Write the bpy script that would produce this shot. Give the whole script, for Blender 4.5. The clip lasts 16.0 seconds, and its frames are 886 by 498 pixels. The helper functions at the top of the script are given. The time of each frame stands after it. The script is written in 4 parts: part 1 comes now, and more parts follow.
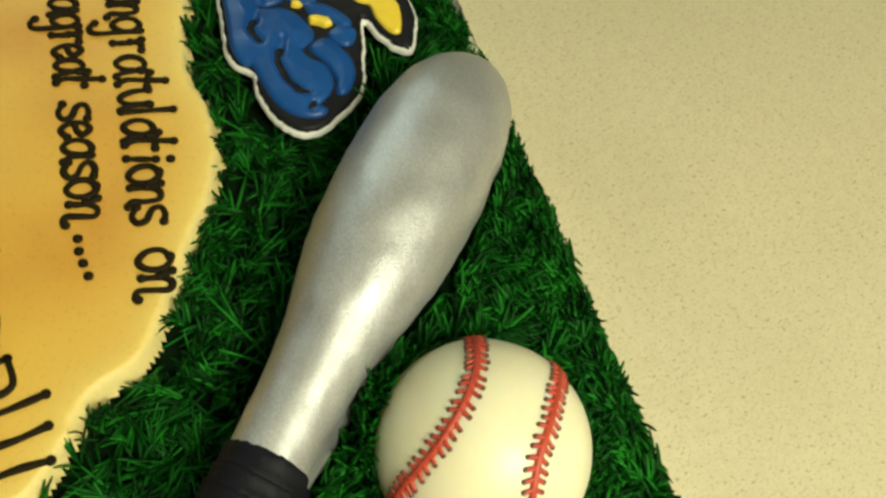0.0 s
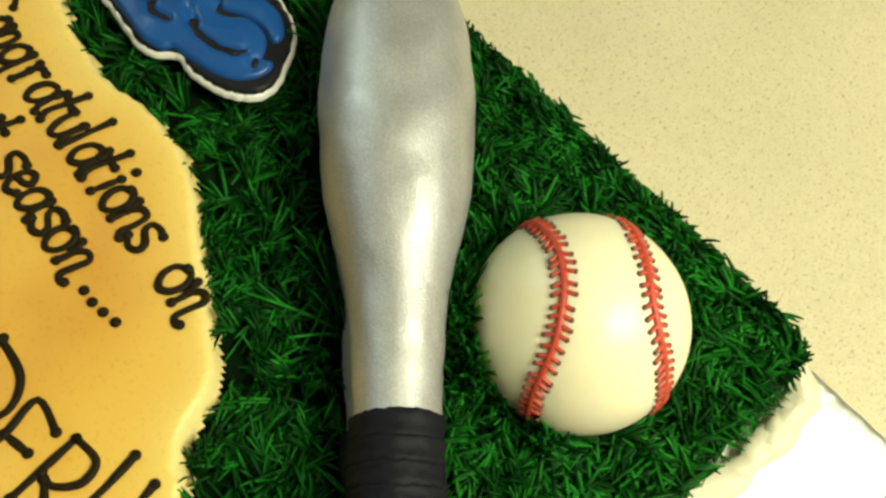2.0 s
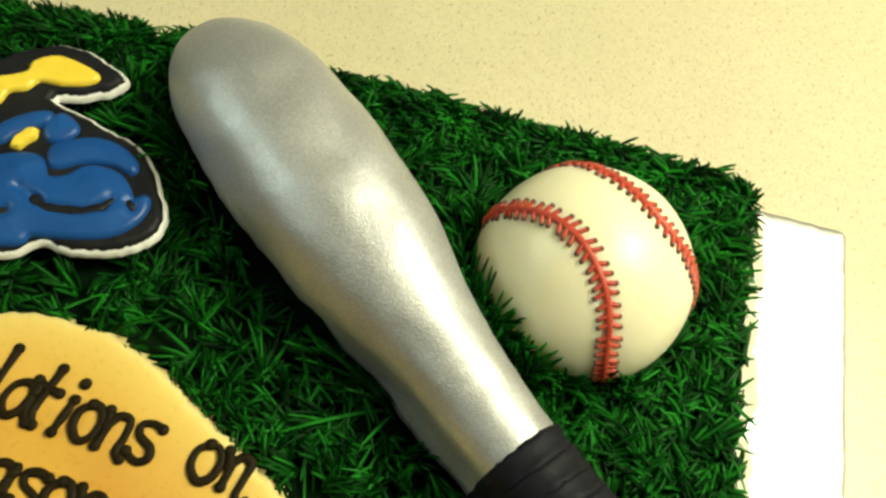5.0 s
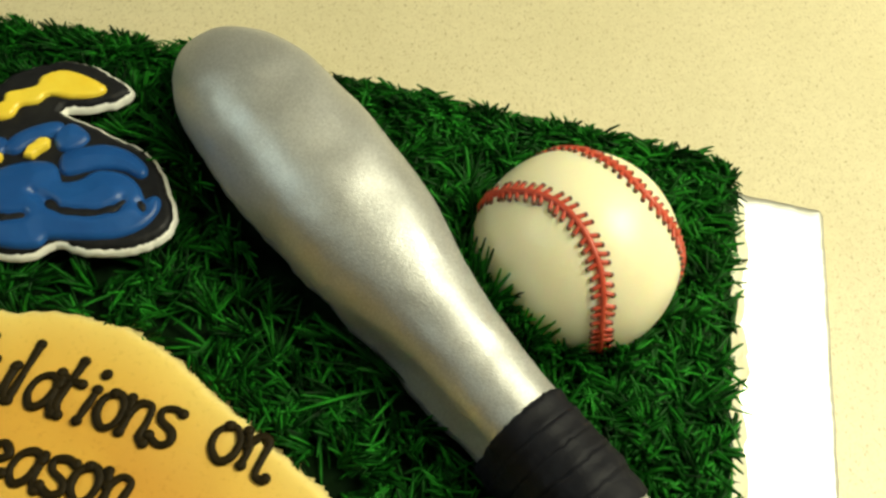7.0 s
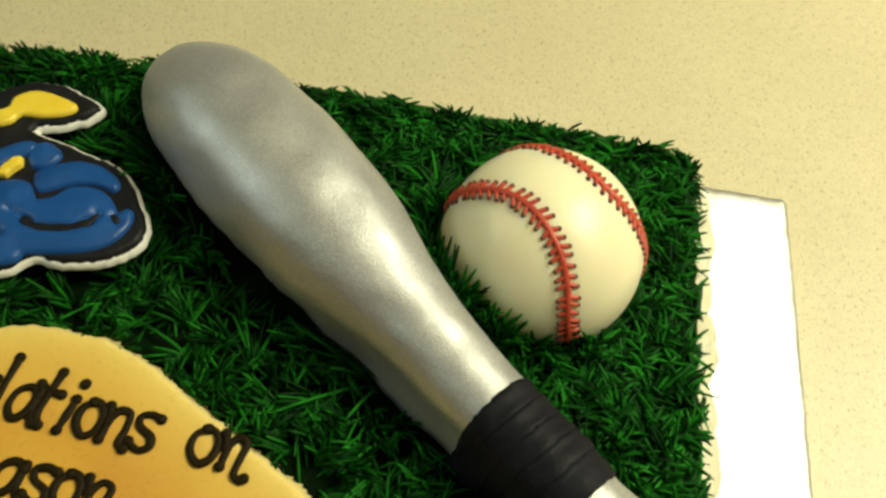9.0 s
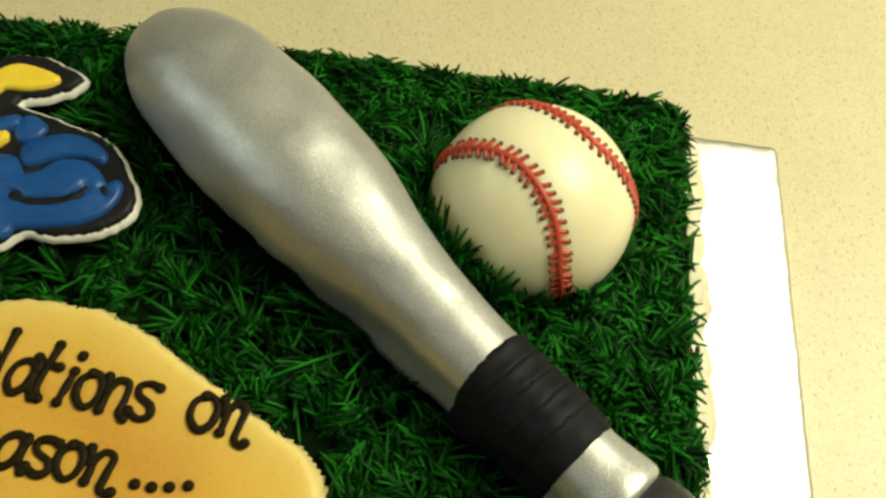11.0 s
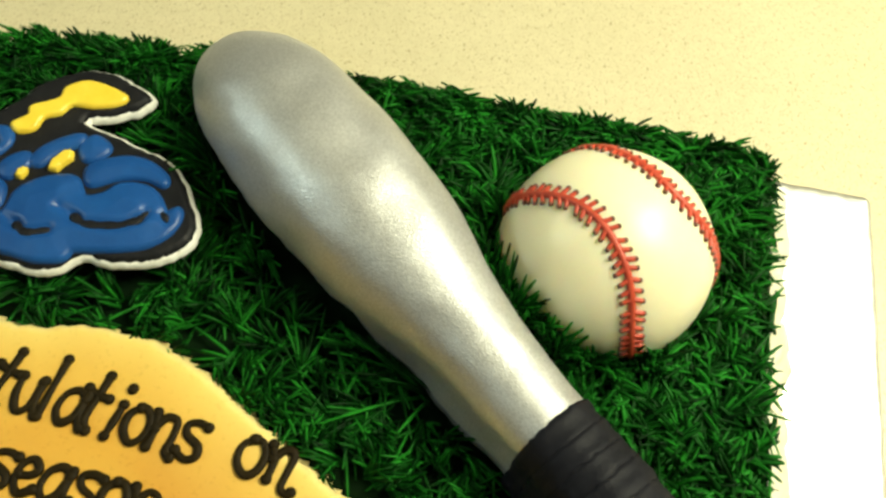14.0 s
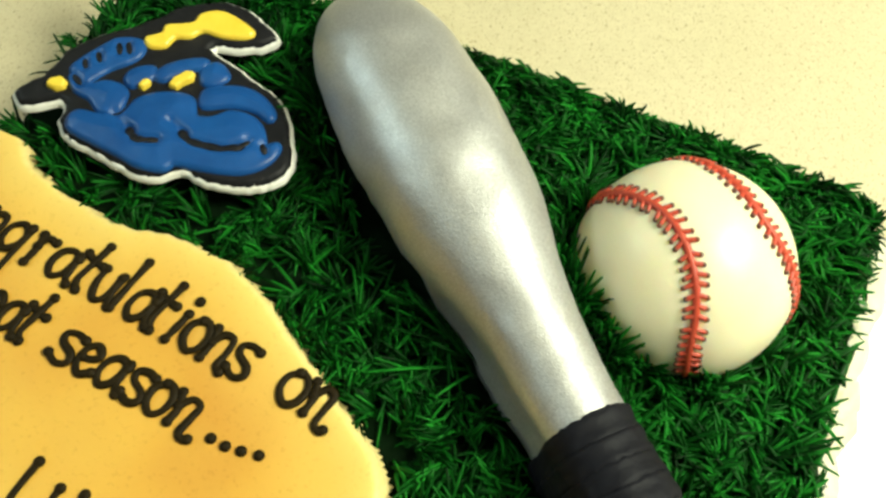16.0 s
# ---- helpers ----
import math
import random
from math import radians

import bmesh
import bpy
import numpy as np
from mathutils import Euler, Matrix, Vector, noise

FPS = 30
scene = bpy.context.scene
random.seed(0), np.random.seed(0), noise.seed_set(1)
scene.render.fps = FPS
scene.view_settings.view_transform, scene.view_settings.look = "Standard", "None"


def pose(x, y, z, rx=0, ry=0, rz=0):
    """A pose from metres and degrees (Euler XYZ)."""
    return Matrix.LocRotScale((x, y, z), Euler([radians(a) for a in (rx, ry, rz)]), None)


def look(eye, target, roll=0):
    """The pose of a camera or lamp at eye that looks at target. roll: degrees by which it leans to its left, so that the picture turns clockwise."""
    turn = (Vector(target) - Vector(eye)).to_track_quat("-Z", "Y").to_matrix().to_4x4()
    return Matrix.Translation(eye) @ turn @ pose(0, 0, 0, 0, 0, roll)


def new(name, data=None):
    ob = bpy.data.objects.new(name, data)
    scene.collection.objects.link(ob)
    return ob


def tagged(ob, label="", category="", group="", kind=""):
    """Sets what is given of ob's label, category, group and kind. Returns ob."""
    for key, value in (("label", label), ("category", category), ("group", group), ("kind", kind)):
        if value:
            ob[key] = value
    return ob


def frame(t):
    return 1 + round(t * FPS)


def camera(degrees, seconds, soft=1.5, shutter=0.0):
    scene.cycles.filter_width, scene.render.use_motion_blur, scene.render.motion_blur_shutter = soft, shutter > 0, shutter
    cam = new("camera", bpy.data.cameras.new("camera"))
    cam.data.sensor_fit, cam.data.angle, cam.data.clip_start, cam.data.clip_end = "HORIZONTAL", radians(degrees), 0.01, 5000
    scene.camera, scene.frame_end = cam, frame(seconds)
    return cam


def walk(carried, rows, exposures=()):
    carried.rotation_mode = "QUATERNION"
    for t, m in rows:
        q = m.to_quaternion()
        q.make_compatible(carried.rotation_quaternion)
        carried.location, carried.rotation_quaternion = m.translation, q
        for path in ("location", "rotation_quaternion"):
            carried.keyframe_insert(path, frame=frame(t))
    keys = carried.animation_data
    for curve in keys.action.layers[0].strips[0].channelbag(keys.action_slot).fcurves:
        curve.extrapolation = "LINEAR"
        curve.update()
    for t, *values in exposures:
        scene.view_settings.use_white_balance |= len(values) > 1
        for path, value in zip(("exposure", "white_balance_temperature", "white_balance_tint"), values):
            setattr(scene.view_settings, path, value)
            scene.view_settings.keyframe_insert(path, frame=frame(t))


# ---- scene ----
LENS = 52.5
cam = camera(LENS, 16.0, soft=2.7)
PATH = [
    (0, (-0.0265, -0.1883, 0.5157), (-0.2094, -0.0720, 0.1213), 15.70),
    (0.5, (-0.0434, -0.2176, 0.5123), (-0.2024, -0.0757, 0.1160), 15.50),
    (1, (-0.0638, -0.2494, 0.4821), (-0.1901, -0.0864, 0.0821), 13.80),
    (1.5, (-0.0568, -0.2561, 0.4874), (-0.1784, -0.0866, 0.0887), 13.20),
    (2, (-0.0703, -0.2591, 0.4865), (-0.1889, -0.1007, 0.0823), 11.90),
    (2.5, (-0.1234, -0.2624, 0.4676), (-0.1937, -0.0779, 0.0632), 14.90),
    (3, (-0.1825, -0.2782, 0.4411), (-0.1810, -0.0745, 0.0398), 21.90),
    (3.5, (-0.1763, -0.2828, 0.4492), (-0.1918, -0.0615, 0.0577), 18.70),
    (4, (-0.1842, -0.2844, 0.4543), (-0.1990, -0.0819, 0.0528), 19.20),
    (4.2, (-0.1875, -0.2852, 0.4644), (-0.1906, -0.0771, 0.0654), 17.60),
    (6.5, (-0.1937, -0.3154, 0.4722), (-0.1843, -0.0967, 0.0790), 14.90),
    (7, (-0.1925, -0.3237, 0.4756), (-0.1843, -0.0948, 0.0883), 13.60),
    (7.5, (-0.1939, -0.3268, 0.4764), (-0.1860, -0.0932, 0.0919), 13.10),
    (8, (-0.1879, -0.3328, 0.4846), (-0.1729, -0.0932, 0.1040), 13.90),
    (8.5, (-0.1761, -0.3389, 0.4858), (-0.1588, -0.1014, 0.1040), 13.10),
    (9, (-0.1794, -0.3344, 0.4827), (-0.1687, -0.0985, 0.0996), 11.70),
    (11.5, (-0.1773, -0.3336, 0.4840), (-0.1611, -0.1170, 0.0898), 10.90),
    (12, (-0.1804, -0.3302, 0.4836), (-0.1682, -0.1116, 0.0905), 10.80),
    (12.5, (-0.1849, -0.3276, 0.4892), (-0.1769, -0.1060, 0.0976), 10.60),
    (12.8, (-0.1824, -0.3270, 0.4894), (-0.1766, -0.1047, 0.0982), 10.20),
    (13, (-0.1813, -0.3279, 0.4867), (-0.1760, -0.1053, 0.0957), 10.00),
    (13.5, (-0.1807, -0.3244, 0.4822), (-0.1798, -0.1072, 0.0881), 9.10),
    (14, (-0.1829, -0.3028, 0.4771), (-0.1972, -0.0906, 0.0806), 7.30),
    (14.5, (-0.1902, -0.2934, 0.4629), (-0.2032, -0.0817, 0.0661), 10.60),
    (15, (-0.1688, -0.2980, 0.4661), (-0.2057, -0.0956, 0.0659), 6.60),
    (15.5, (-0.1558, -0.3161, 0.4679), (-0.2068, -0.1162, 0.0680), 9.30),
    (15.7, (-0.1520, -0.3198, 0.4744), (-0.2103, -0.1189, 0.0760), 9.20),
    (16, (-0.1597, -0.3121, 0.4746), (-0.2293, -0.1140, 0.0766), 5.00),
]
EXPOSURES = [(0, -0.19, 6300, 10), (1.5, -0.05, 6290, 10), (2.0, 0.06, 6290, 10), (2.5, 0.08, 6290, 10), (3.0, 0.06, 6280, 10), (3.5, -0.09, 6280, 10), (4.0, 0.25, 6280, 10), (6.5, -0.02, 6450, 10), (7.5, -0.04, 6540, 10), (8.0, -0.2, 6580, 10), (8.5, -0.2, 6580, 10), (9.0, -0.2, 6580, 10), (12.0, -0.19, 6580, 10), (13.5, -0.08, 6460, 10), (14.0, 0.3, 6350, 10), (14.5, 0.17, 6400, 10), (15.0, 0.41, 6200, 10), (16.0, 0.39, 5970, 10)]
walk(cam, [(t, look(eye, target, roll)) for t, eye, target, roll in PATH],
     exposures=EXPOSURES)

# ---- light: a closed room with warm ceiling panels and an added ceiling fill ----
world = bpy.data.worlds.new("world")
scene.world = world
world.use_nodes = True
world.node_tree.nodes["Background"].inputs[0].default_value = (0.9, 0.85, 0.7, 1)
world.node_tree.nodes["Background"].inputs[1].default_value = 0.05


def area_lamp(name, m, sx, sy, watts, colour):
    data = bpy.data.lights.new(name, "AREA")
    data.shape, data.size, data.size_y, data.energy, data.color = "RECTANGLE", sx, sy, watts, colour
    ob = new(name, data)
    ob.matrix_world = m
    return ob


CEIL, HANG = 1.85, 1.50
# unseen hanging panels: place, size, watts down, watts of added upward fill, colour
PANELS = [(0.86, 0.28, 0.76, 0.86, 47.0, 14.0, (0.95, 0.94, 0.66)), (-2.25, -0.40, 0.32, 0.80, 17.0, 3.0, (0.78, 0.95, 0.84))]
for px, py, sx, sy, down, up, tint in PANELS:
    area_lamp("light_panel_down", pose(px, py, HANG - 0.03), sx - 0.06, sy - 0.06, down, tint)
    # fill with no known source, added to brighten the ceiling for reflections
    area_lamp("ceiling_fill_up", pose(px, py, HANG + 0.03, 180), sx - 0.06, sy - 0.06, up, tint)

# ---- materials ----


def material(name):
    m = bpy.data.materials.new(name)
    m.use_nodes = True
    return m, m.node_tree, m.node_tree.nodes["Principled BSDF"]


def node(tree, kind, **inputs):
    n = tree.nodes.new(kind)
    for key, value in inputs.items():
        n.inputs[key.replace("_", " ")].default_value = value
    return n


def coords(tree):
    return tree.nodes.new("ShaderNodeTexCoord").outputs["Object"]


def noise_of(tree, where, scale, detail=4.0, rough=0.55):
    n = node(tree, "ShaderNodeTexNoise", Scale=scale, Detail=detail, Roughness=rough)
    tree.links.new(where, n.inputs["Vector"])
    return n.outputs["Fac"]


def ramp(tree, fac, stops):
    r = tree.nodes.new("ShaderNodeValToRGB")
    while len(r.color_ramp.elements) < len(stops):
        r.color_ramp.elements.new(0.5)
    for e, (pos, col) in zip(r.color_ramp.elements, stops):
        e.position, e.color = pos, (*col, 1)
    tree.links.new(fac, r.inputs["Fac"])
    return r.outputs["Color"]


def mix(tree, fac, a, b, mode="MIX"):
    n = tree.nodes.new("ShaderNodeMix")
    n.data_type, n.blend_type = "RGBA", mode
    for socket, value in ((n.inputs["Factor"], fac), (n.inputs[6], a), (n.inputs[7], b)):
        if hasattr(value, "links"):
            tree.links.new(value, socket)
        elif isinstance(value, tuple):
            socket.default_value = (*value, 1)
        else:
            socket.default_value = value
    return n.outputs[2]


def bump(tree, height, strength, distance, under=None):
    b = node(tree, "ShaderNodeBump", Strength=strength, Distance=distance)
    tree.links.new(height, b.inputs["Height"])
    if under is not None:
        tree.links.new(under, b.inputs["Normal"])
    return b.outputs["Normal"]


def plain(name, light, dark, scale, rough, relief=0.0, relief_scale=300.0, metal=0.0, soft=0.0, shine=0.5):
    """A surface of two near tones, with fine relief."""
    m, tree, bsdf = material(name)
    where = coords(tree)
    tree.links.new(ramp(tree, noise_of(tree, where, scale), [(0.3, dark), (0.7, light)]), bsdf.inputs["Base Color"])
    bsdf.inputs["Roughness"].default_value = rough
    bsdf.inputs["Metallic"].default_value = metal
    bsdf.inputs["Specular IOR Level"].default_value = shine
    if soft:
        bsdf.inputs["Subsurface Weight"].default_value = soft
        bsdf.inputs["Subsurface Radius"].default_value = (0.012, 0.009, 0.005)
        bsdf.inputs["Subsurface Scale"].default_value = 1.0
    if relief:
        tree.links.new(bump(tree, noise_of(tree, where, relief_scale), 0.6, relief), bsdf.inputs["Normal"])
    return m


def laminate_material():
    m, tree, bsdf = material("speckled_laminate")
    where = coords(tree)
    base = ramp(tree, noise_of(tree, where, 9.0), [(0.3, (0.62, 0.55, 0.355)), (0.7, (0.675, 0.595, 0.395))])
    col = mix(tree, 0.6, base, ramp(tree, noise_of(tree, where, 120.0, 3.0), [(0.3, (0.90, 0.885, 0.85)), (0.6, (1, 1, 1))]), "MULTIPLY")
    # irregular flecks of several browns, each layer stretched another way
    for scale, turn, low, high, tone in ((520.0, 0.5, 0.595, 0.66, (0.47, 0.38, 0.22)), (760.0, -0.7, 0.58, 0.64, (0.54, 0.45, 0.28)), (380.0, 1.3, 0.645, 0.69, (0.33, 0.25, 0.13))):
        warp = tree.nodes.new("ShaderNodeMapping")
        warp.inputs["Scale"].default_value = (1.0, 0.7, 1.0)
        warp.inputs["Rotation"].default_value = (0, 0, turn)
        warp.inputs["Location"].default_value = (scale * 0.01, turn, 0)
        tree.links.new(where, warp.inputs["Vector"])
        spot = ramp(tree, noise_of(tree, warp.outputs["Vector"], scale, 1.5, 0.5), [(low, (0, 0, 0)), (high, (0.62, 0.62, 0.62))])
        col = mix(tree, spot, col, tone)
    tree.links.new(col, bsdf.inputs["Base Color"])
    bsdf.inputs["Roughness"].default_value = 0.42
    tree.links.new(bump(tree, noise_of(tree, where, 500.0), 0.25, 0.0004), bsdf.inputs["Normal"])
    return m


def foil_material():
    m, tree, bsdf = material("silver_foil")
    where = coords(tree)
    tree.links.new(ramp(tree, noise_of(tree, where, 60.0), [(0.3, (0.80, 0.79, 0.74)), (0.7, (0.90, 0.89, 0.85))]), bsdf.inputs["Base Color"])
    bsdf.inputs["Metallic"].default_value = 1.0
    bsdf.inputs["Roughness"].default_value = 0.46
    wrinkle = bump(tree, noise_of(tree, where, 55.0, 5.0, 0.6), 0.12, 0.004)
    tree.links.new(bump(tree, noise_of(tree, where, 700.0), 0.3, 0.0004, wrinkle), bsdf.inputs["Normal"])
    return m


def grass_material():
    m, tree, bsdf = material("green_buttercream")
    rand = tree.nodes.new("ShaderNodeNewGeometry").outputs["Random Per Island"]
    one = ramp(tree, rand, [(0.0, (0.003, 0.032, 0.003)), (0.5, (0.008, 0.085, 0.008)), (1.0, (0.021, 0.225, 0.017))])
    two = ramp(tree, noise_of(tree, coords(tree), 65.0, 2.0), [(0.36, (0.30, 0.36, 0.34)), (0.62, (1, 1, 1))])
    tree.links.new(mix(tree, 1.0, one, two, "MULTIPLY"), bsdf.inputs["Base Color"])
    bsdf.inputs["Roughness"].default_value = 0.42
    bsdf.inputs["Specular IOR Level"].default_value = 0.07
    return m


def silver_material():
    m, tree, bsdf = material("silver_dusted_fondant")
    where = coords(tree)
    streak = ramp(tree, noise_of(tree, where, 26.0, 4.0), [(0.3, (0.56, 0.56, 0.565)), (0.7, (0.66, 0.655, 0.65))])
    flake = ramp(tree, noise_of(tree, where, 900.0, 2.0), [(0.35, (0.84, 0.84, 0.84)), (0.7, (1.1, 1.1, 1.1))])
    tree.links.new(mix(tree, 1.0, streak, flake, "MULTIPLY"), bsdf.inputs["Base Color"])
    bsdf.inputs["Metallic"].default_value = 0.62
    # the dust lies unevenly: burnished here, dull there
    tree.links.new(ramp(tree, noise_of(tree, where, 55.0, 3.0), [(0.3, (0.36,) * 3), (0.7, (0.50,) * 3)]), bsdf.inputs["Roughness"])
    dents = bump(tree, noise_of(tree, where, 48.0, 2.0), 0.11, 0.004)
    tree.links.new(bump(tree, noise_of(tree, where, 1450.0, 1.0, 0.5), 0.48, 0.0005, dents), bsdf.inputs["Normal"])
    return m


def sand_material():
    m, tree, bsdf = material("yellow_buttercream")
    where = coords(tree)
    big = node(tree, "ShaderNodeTexNoise", Scale=11.0, Detail=2.0, Roughness=0.4)
    tree.links.new(where, big.inputs["Vector"])
    tone = ramp(tree, big.outputs["Fac"], [(0.30, (0.60, 0.275, 0.030)), (0.50, (0.72, 0.390, 0.048)), (0.70, (0.79, 0.48, 0.072))])
    # sprayed colour is thin towards the rim: the mesh carries how near the rim each vertex lies
    rim = tree.nodes.new("ShaderNodeAttribute")
    rim.attribute_name = "spray"
    pale = ramp(tree, rim.outputs["Fac"], [(0.0, (0.88, 0.72, 0.30)), (0.13, (0.87, 0.64, 0.165)), (0.5, (0.84, 0.57, 0.115))])
    sprayed = mix(tree, rim.outputs["Fac"], pale, tone)
    # tiny pits and darker droplets of the spray
    droplets = ramp(tree, noise_of(tree, where, 420.0, 2.0), [(0.27, (0.88, 0.85, 0.76)), (0.42, (1, 1, 1))])
    tree.links.new(mix(tree, 0.8, sprayed, droplets, "MULTIPLY"), bsdf.inputs["Base Color"])
    bsdf.inputs["Roughness"].default_value = 0.5
    bsdf.inputs["Subsurface Weight"].default_value = 0.08
    bsdf.inputs["Subsurface Radius"].default_value = (0.004, 0.003, 0.001)
    smear = bump(tree, noise_of(tree, where, 30.0, 3.0), 0.3, 0.003)
    tree.links.new(bump(tree, noise_of(tree, where, 260.0), 0.15, 0.0005, smear), bsdf.inputs["Normal"])
    return m


LAMINATE = laminate_material()
FOIL = foil_material()
GRASS = grass_material()
SILVER = silver_material()
SAND = sand_material()
# near-black green: the shade in the gaps between strands is put into this colour
UNDER = plain("gap_shade_icing", (0.002, 0.012, 0.002), (0.001, 0.006, 0.001), 60.0, 0.9, 0.001, 300.0, shine=0.08)
CREAM = plain("cream_buttercream", (0.78, 0.735, 0.55), (0.72, 0.67, 0.48), 40.0, 0.5, 0.0006, 120.0, soft=0.3)
IVORY = plain("ivory_fondant", (0.96, 0.865, 0.62), (0.93, 0.835, 0.58), 18.0, 0.36, 0.0004, 90.0, soft=0.6)
RED = plain("red_icing", (0.60, 0.080, 0.038), (0.48, 0.055, 0.026), 200.0, 0.4, 0.0005, 600.0)
BROWN = plain("brown_icing", (0.18, 0.062, 0.031), (0.11, 0.037, 0.020), 300.0, 0.45)
BLACK = plain("black_fondant", (0.026, 0.026, 0.028), (0.016, 0.016, 0.018), 60.0, 0.55, 0.0008, 160.0)
TAPE = plain("black_tape_fondant", (0.011, 0.011, 0.016), (0.007, 0.007, 0.011), 60.0, 0.6, 0.0014, 120.0, shine=0.17)
LETTER = plain("dark_piping_gel", (0.022, 0.014, 0.004), (0.012, 0.008, 0.002), 200.0, 0.55, 0.0004, 500.0, shine=0.10)
WHITE = plain("white_icing", (0.88, 0.87, 0.82), (0.80, 0.79, 0.73), 80.0, 0.5, 0.0008, 200.0)
INK = plain("black_gel", (0.016, 0.016, 0.018), (0.009, 0.009, 0.011), 90.0, 0.48, 0.0008, 200.0, shine=0.16)
BLUE = plain("blue_gel", (0.012, 0.085, 0.31), (0.008, 0.060, 0.24), 55.0, 0.38, 0.0008, 90.0, shine=0.34)
YELLOW = plain("yellow_gel", (0.93, 0.70, 0.07), (0.88, 0.60, 0.04), 80.0, 0.3, 0.0008, 120.0)
PAINT = plain("wall_paint", (0.20, 0.18, 0.15), (0.18, 0.16, 0.13), 3.0, 0.7, 0.0006, 150.0)
# kept very dark so the added south wall returns hardly any light
SHADE_WALL = plain("shade_wall_dark", (0.050, 0.042, 0.034), (0.040, 0.034, 0.028), 3.0, 0.7, 0.0006, 150.0)
PLASTER = plain("ceiling_paint", (0.80, 0.79, 0.75), (0.76, 0.75, 0.71), 3.0, 0.8, 0.0006, 150.0)
TILE = plain("floor_vinyl", (0.24, 0.20, 0.15), (0.20, 0.17, 0.13), 5.0, 0.5, 0.0004, 80.0)
METAL = plain("painted_steel", (0.75, 0.74, 0.70), (0.70, 0.69, 0.65), 20.0, 0.4)

# ---- mesh helpers ----


def mesh_object(name, verts, faces, mat, parent=None, label="", smooth=True):
    me = bpy.data.meshes.new(name)
    me.from_pydata([tuple(v) for v in verts], [], faces)
    me.materials.append(mat)
    if smooth:
        me.shade_smooth()
    me.update()
    ob = new(name, me)
    if parent is not None:
        ob.parent = parent
    if label:
        tagged(ob, label)
    return ob


def part(name, bm, mat, parent, label="", smooth=True):
    me = bpy.data.meshes.new(name)
    bmesh.ops.recalc_face_normals(bm, faces=bm.faces)
    bm.to_mesh(me)
    bm.free()
    for m in mat if isinstance(mat, (list, tuple)) else (mat,):
        me.materials.append(m)
    if smooth:
        me.shade_smooth()
    ob = new(name, me)
    ob.parent = parent
    if label:
        tagged(ob, label)
    return ob


def box_mesh(bm, lo, hi, bevel=0.0, segments=2):
    made = bmesh.ops.create_cube(bm, size=1.0)["verts"]
    for v in made:
        v.co = Vector([lo[i] + (v.co[i] + 0.5) * (hi[i] - lo[i]) for i in range(3)])
    if bevel:
        bmesh.ops.bevel(bm, geom=list({e for v in made for e in v.link_edges}), offset=bevel, segments=segments, affect="EDGES", profile=0.6)


def spline(points, steps, closed=False):
    """Catmull-Rom through the points."""
    pts = [Vector(p) for p in points]
    n = len(pts)
    out = []
    for i in range(n if closed else n - 1):
        if closed:
            a, b, c, d = (pts[(i + k) % n] for k in (-1, 0, 1, 2))
        else:
            a, b, c, d = pts[max(i - 1, 0)], pts[i], pts[i + 1], pts[min(i + 2, n - 1)]
        for k in range(steps):
            t = k / steps
            out.append(0.5 * (2 * b + (c - a) * t + (2 * a - 5 * b + 4 * c - d) * t * t + (3 * b - a - 3 * c + d) * t ** 3))
    if not closed:
        out.append(pts[-1])
    return out


def tube(bm, path, radius, sides=8, closed=False, up=Vector((0, 0, 1)), flat=1.0):
    """Sweeps a round bead along the path; radius may be a function of 0 to 1. Ends are rounded."""
    n = len(path)
    rings = []

    def ring(centre, tangent, r):
        side = tangent.cross(up)
        side = side.normalized() if side.length > 1e-9 else Vector((1, 0, 0))
        lift = side.cross(tangent).normalized()
        return [bm.verts.new(centre + side * (r * math.cos(2 * math.pi * k / sides)) + lift * (flat * r * math.sin(2 * math.pi * k / sides))) for k in range(sides)]

    def size(i):
        return radius(i / max(n - 1, 1)) if callable(radius) else radius

    for i in range(n):
        if closed:
            tan = path[(i + 1) % n] - path[i - 1]
        else:
            tan = path[min(i + 1, n - 1)] - path[max(i - 1, 0)]
        tan.normalize()
        if not closed and i == 0:
            rings += [ring(path[0] - tan * size(0) * f, tan, size(0) * g) for f, g in ((0.95, 0.3), (0.65, 0.75))]
        rings.append(ring(path[i], tan, size(i)))
        if not closed and i == n - 1:
            rings += [ring(path[i] + tan * size(i) * f, tan, size(i) * g) for f, g in ((0.65, 0.75), (0.95, 0.3))]
    m = len(rings)
    for i in range(m if closed else m - 1):
        a, b = rings[i], rings[(i + 1) % m]
        for k in range(sides):
            bm.faces.new((a[k], a[(k + 1) % sides], b[(k + 1) % sides], b[k]))
    if not closed:
        bm.faces.new(rings[0][::-1])
        bm.faces.new(rings[-1])


def blob(bm, centre, r, flat=0.75):
    made = bmesh.ops.create_icosphere(bm, subdivisions=2, radius=r)["verts"]
    for v in made:
        v.co = Vector(centre) + Vector((v.co.x, v.co.y, v.co.z * flat))


def inside(poly, x, y):
    """Which of the points lie in the polygon."""
    hit = np.zeros(len(x), bool)
    n = len(poly)
    for i in range(n):
        (x0, y0), (x1, y1) = poly[i][:2], poly[(i + 1) % n][:2]
        if y0 != y1:
            hit ^= ((y0 > y) != (y1 > y)) & (x < (x1 - x0) * (y - y0) / (y1 - y0) + x0)
    return hit


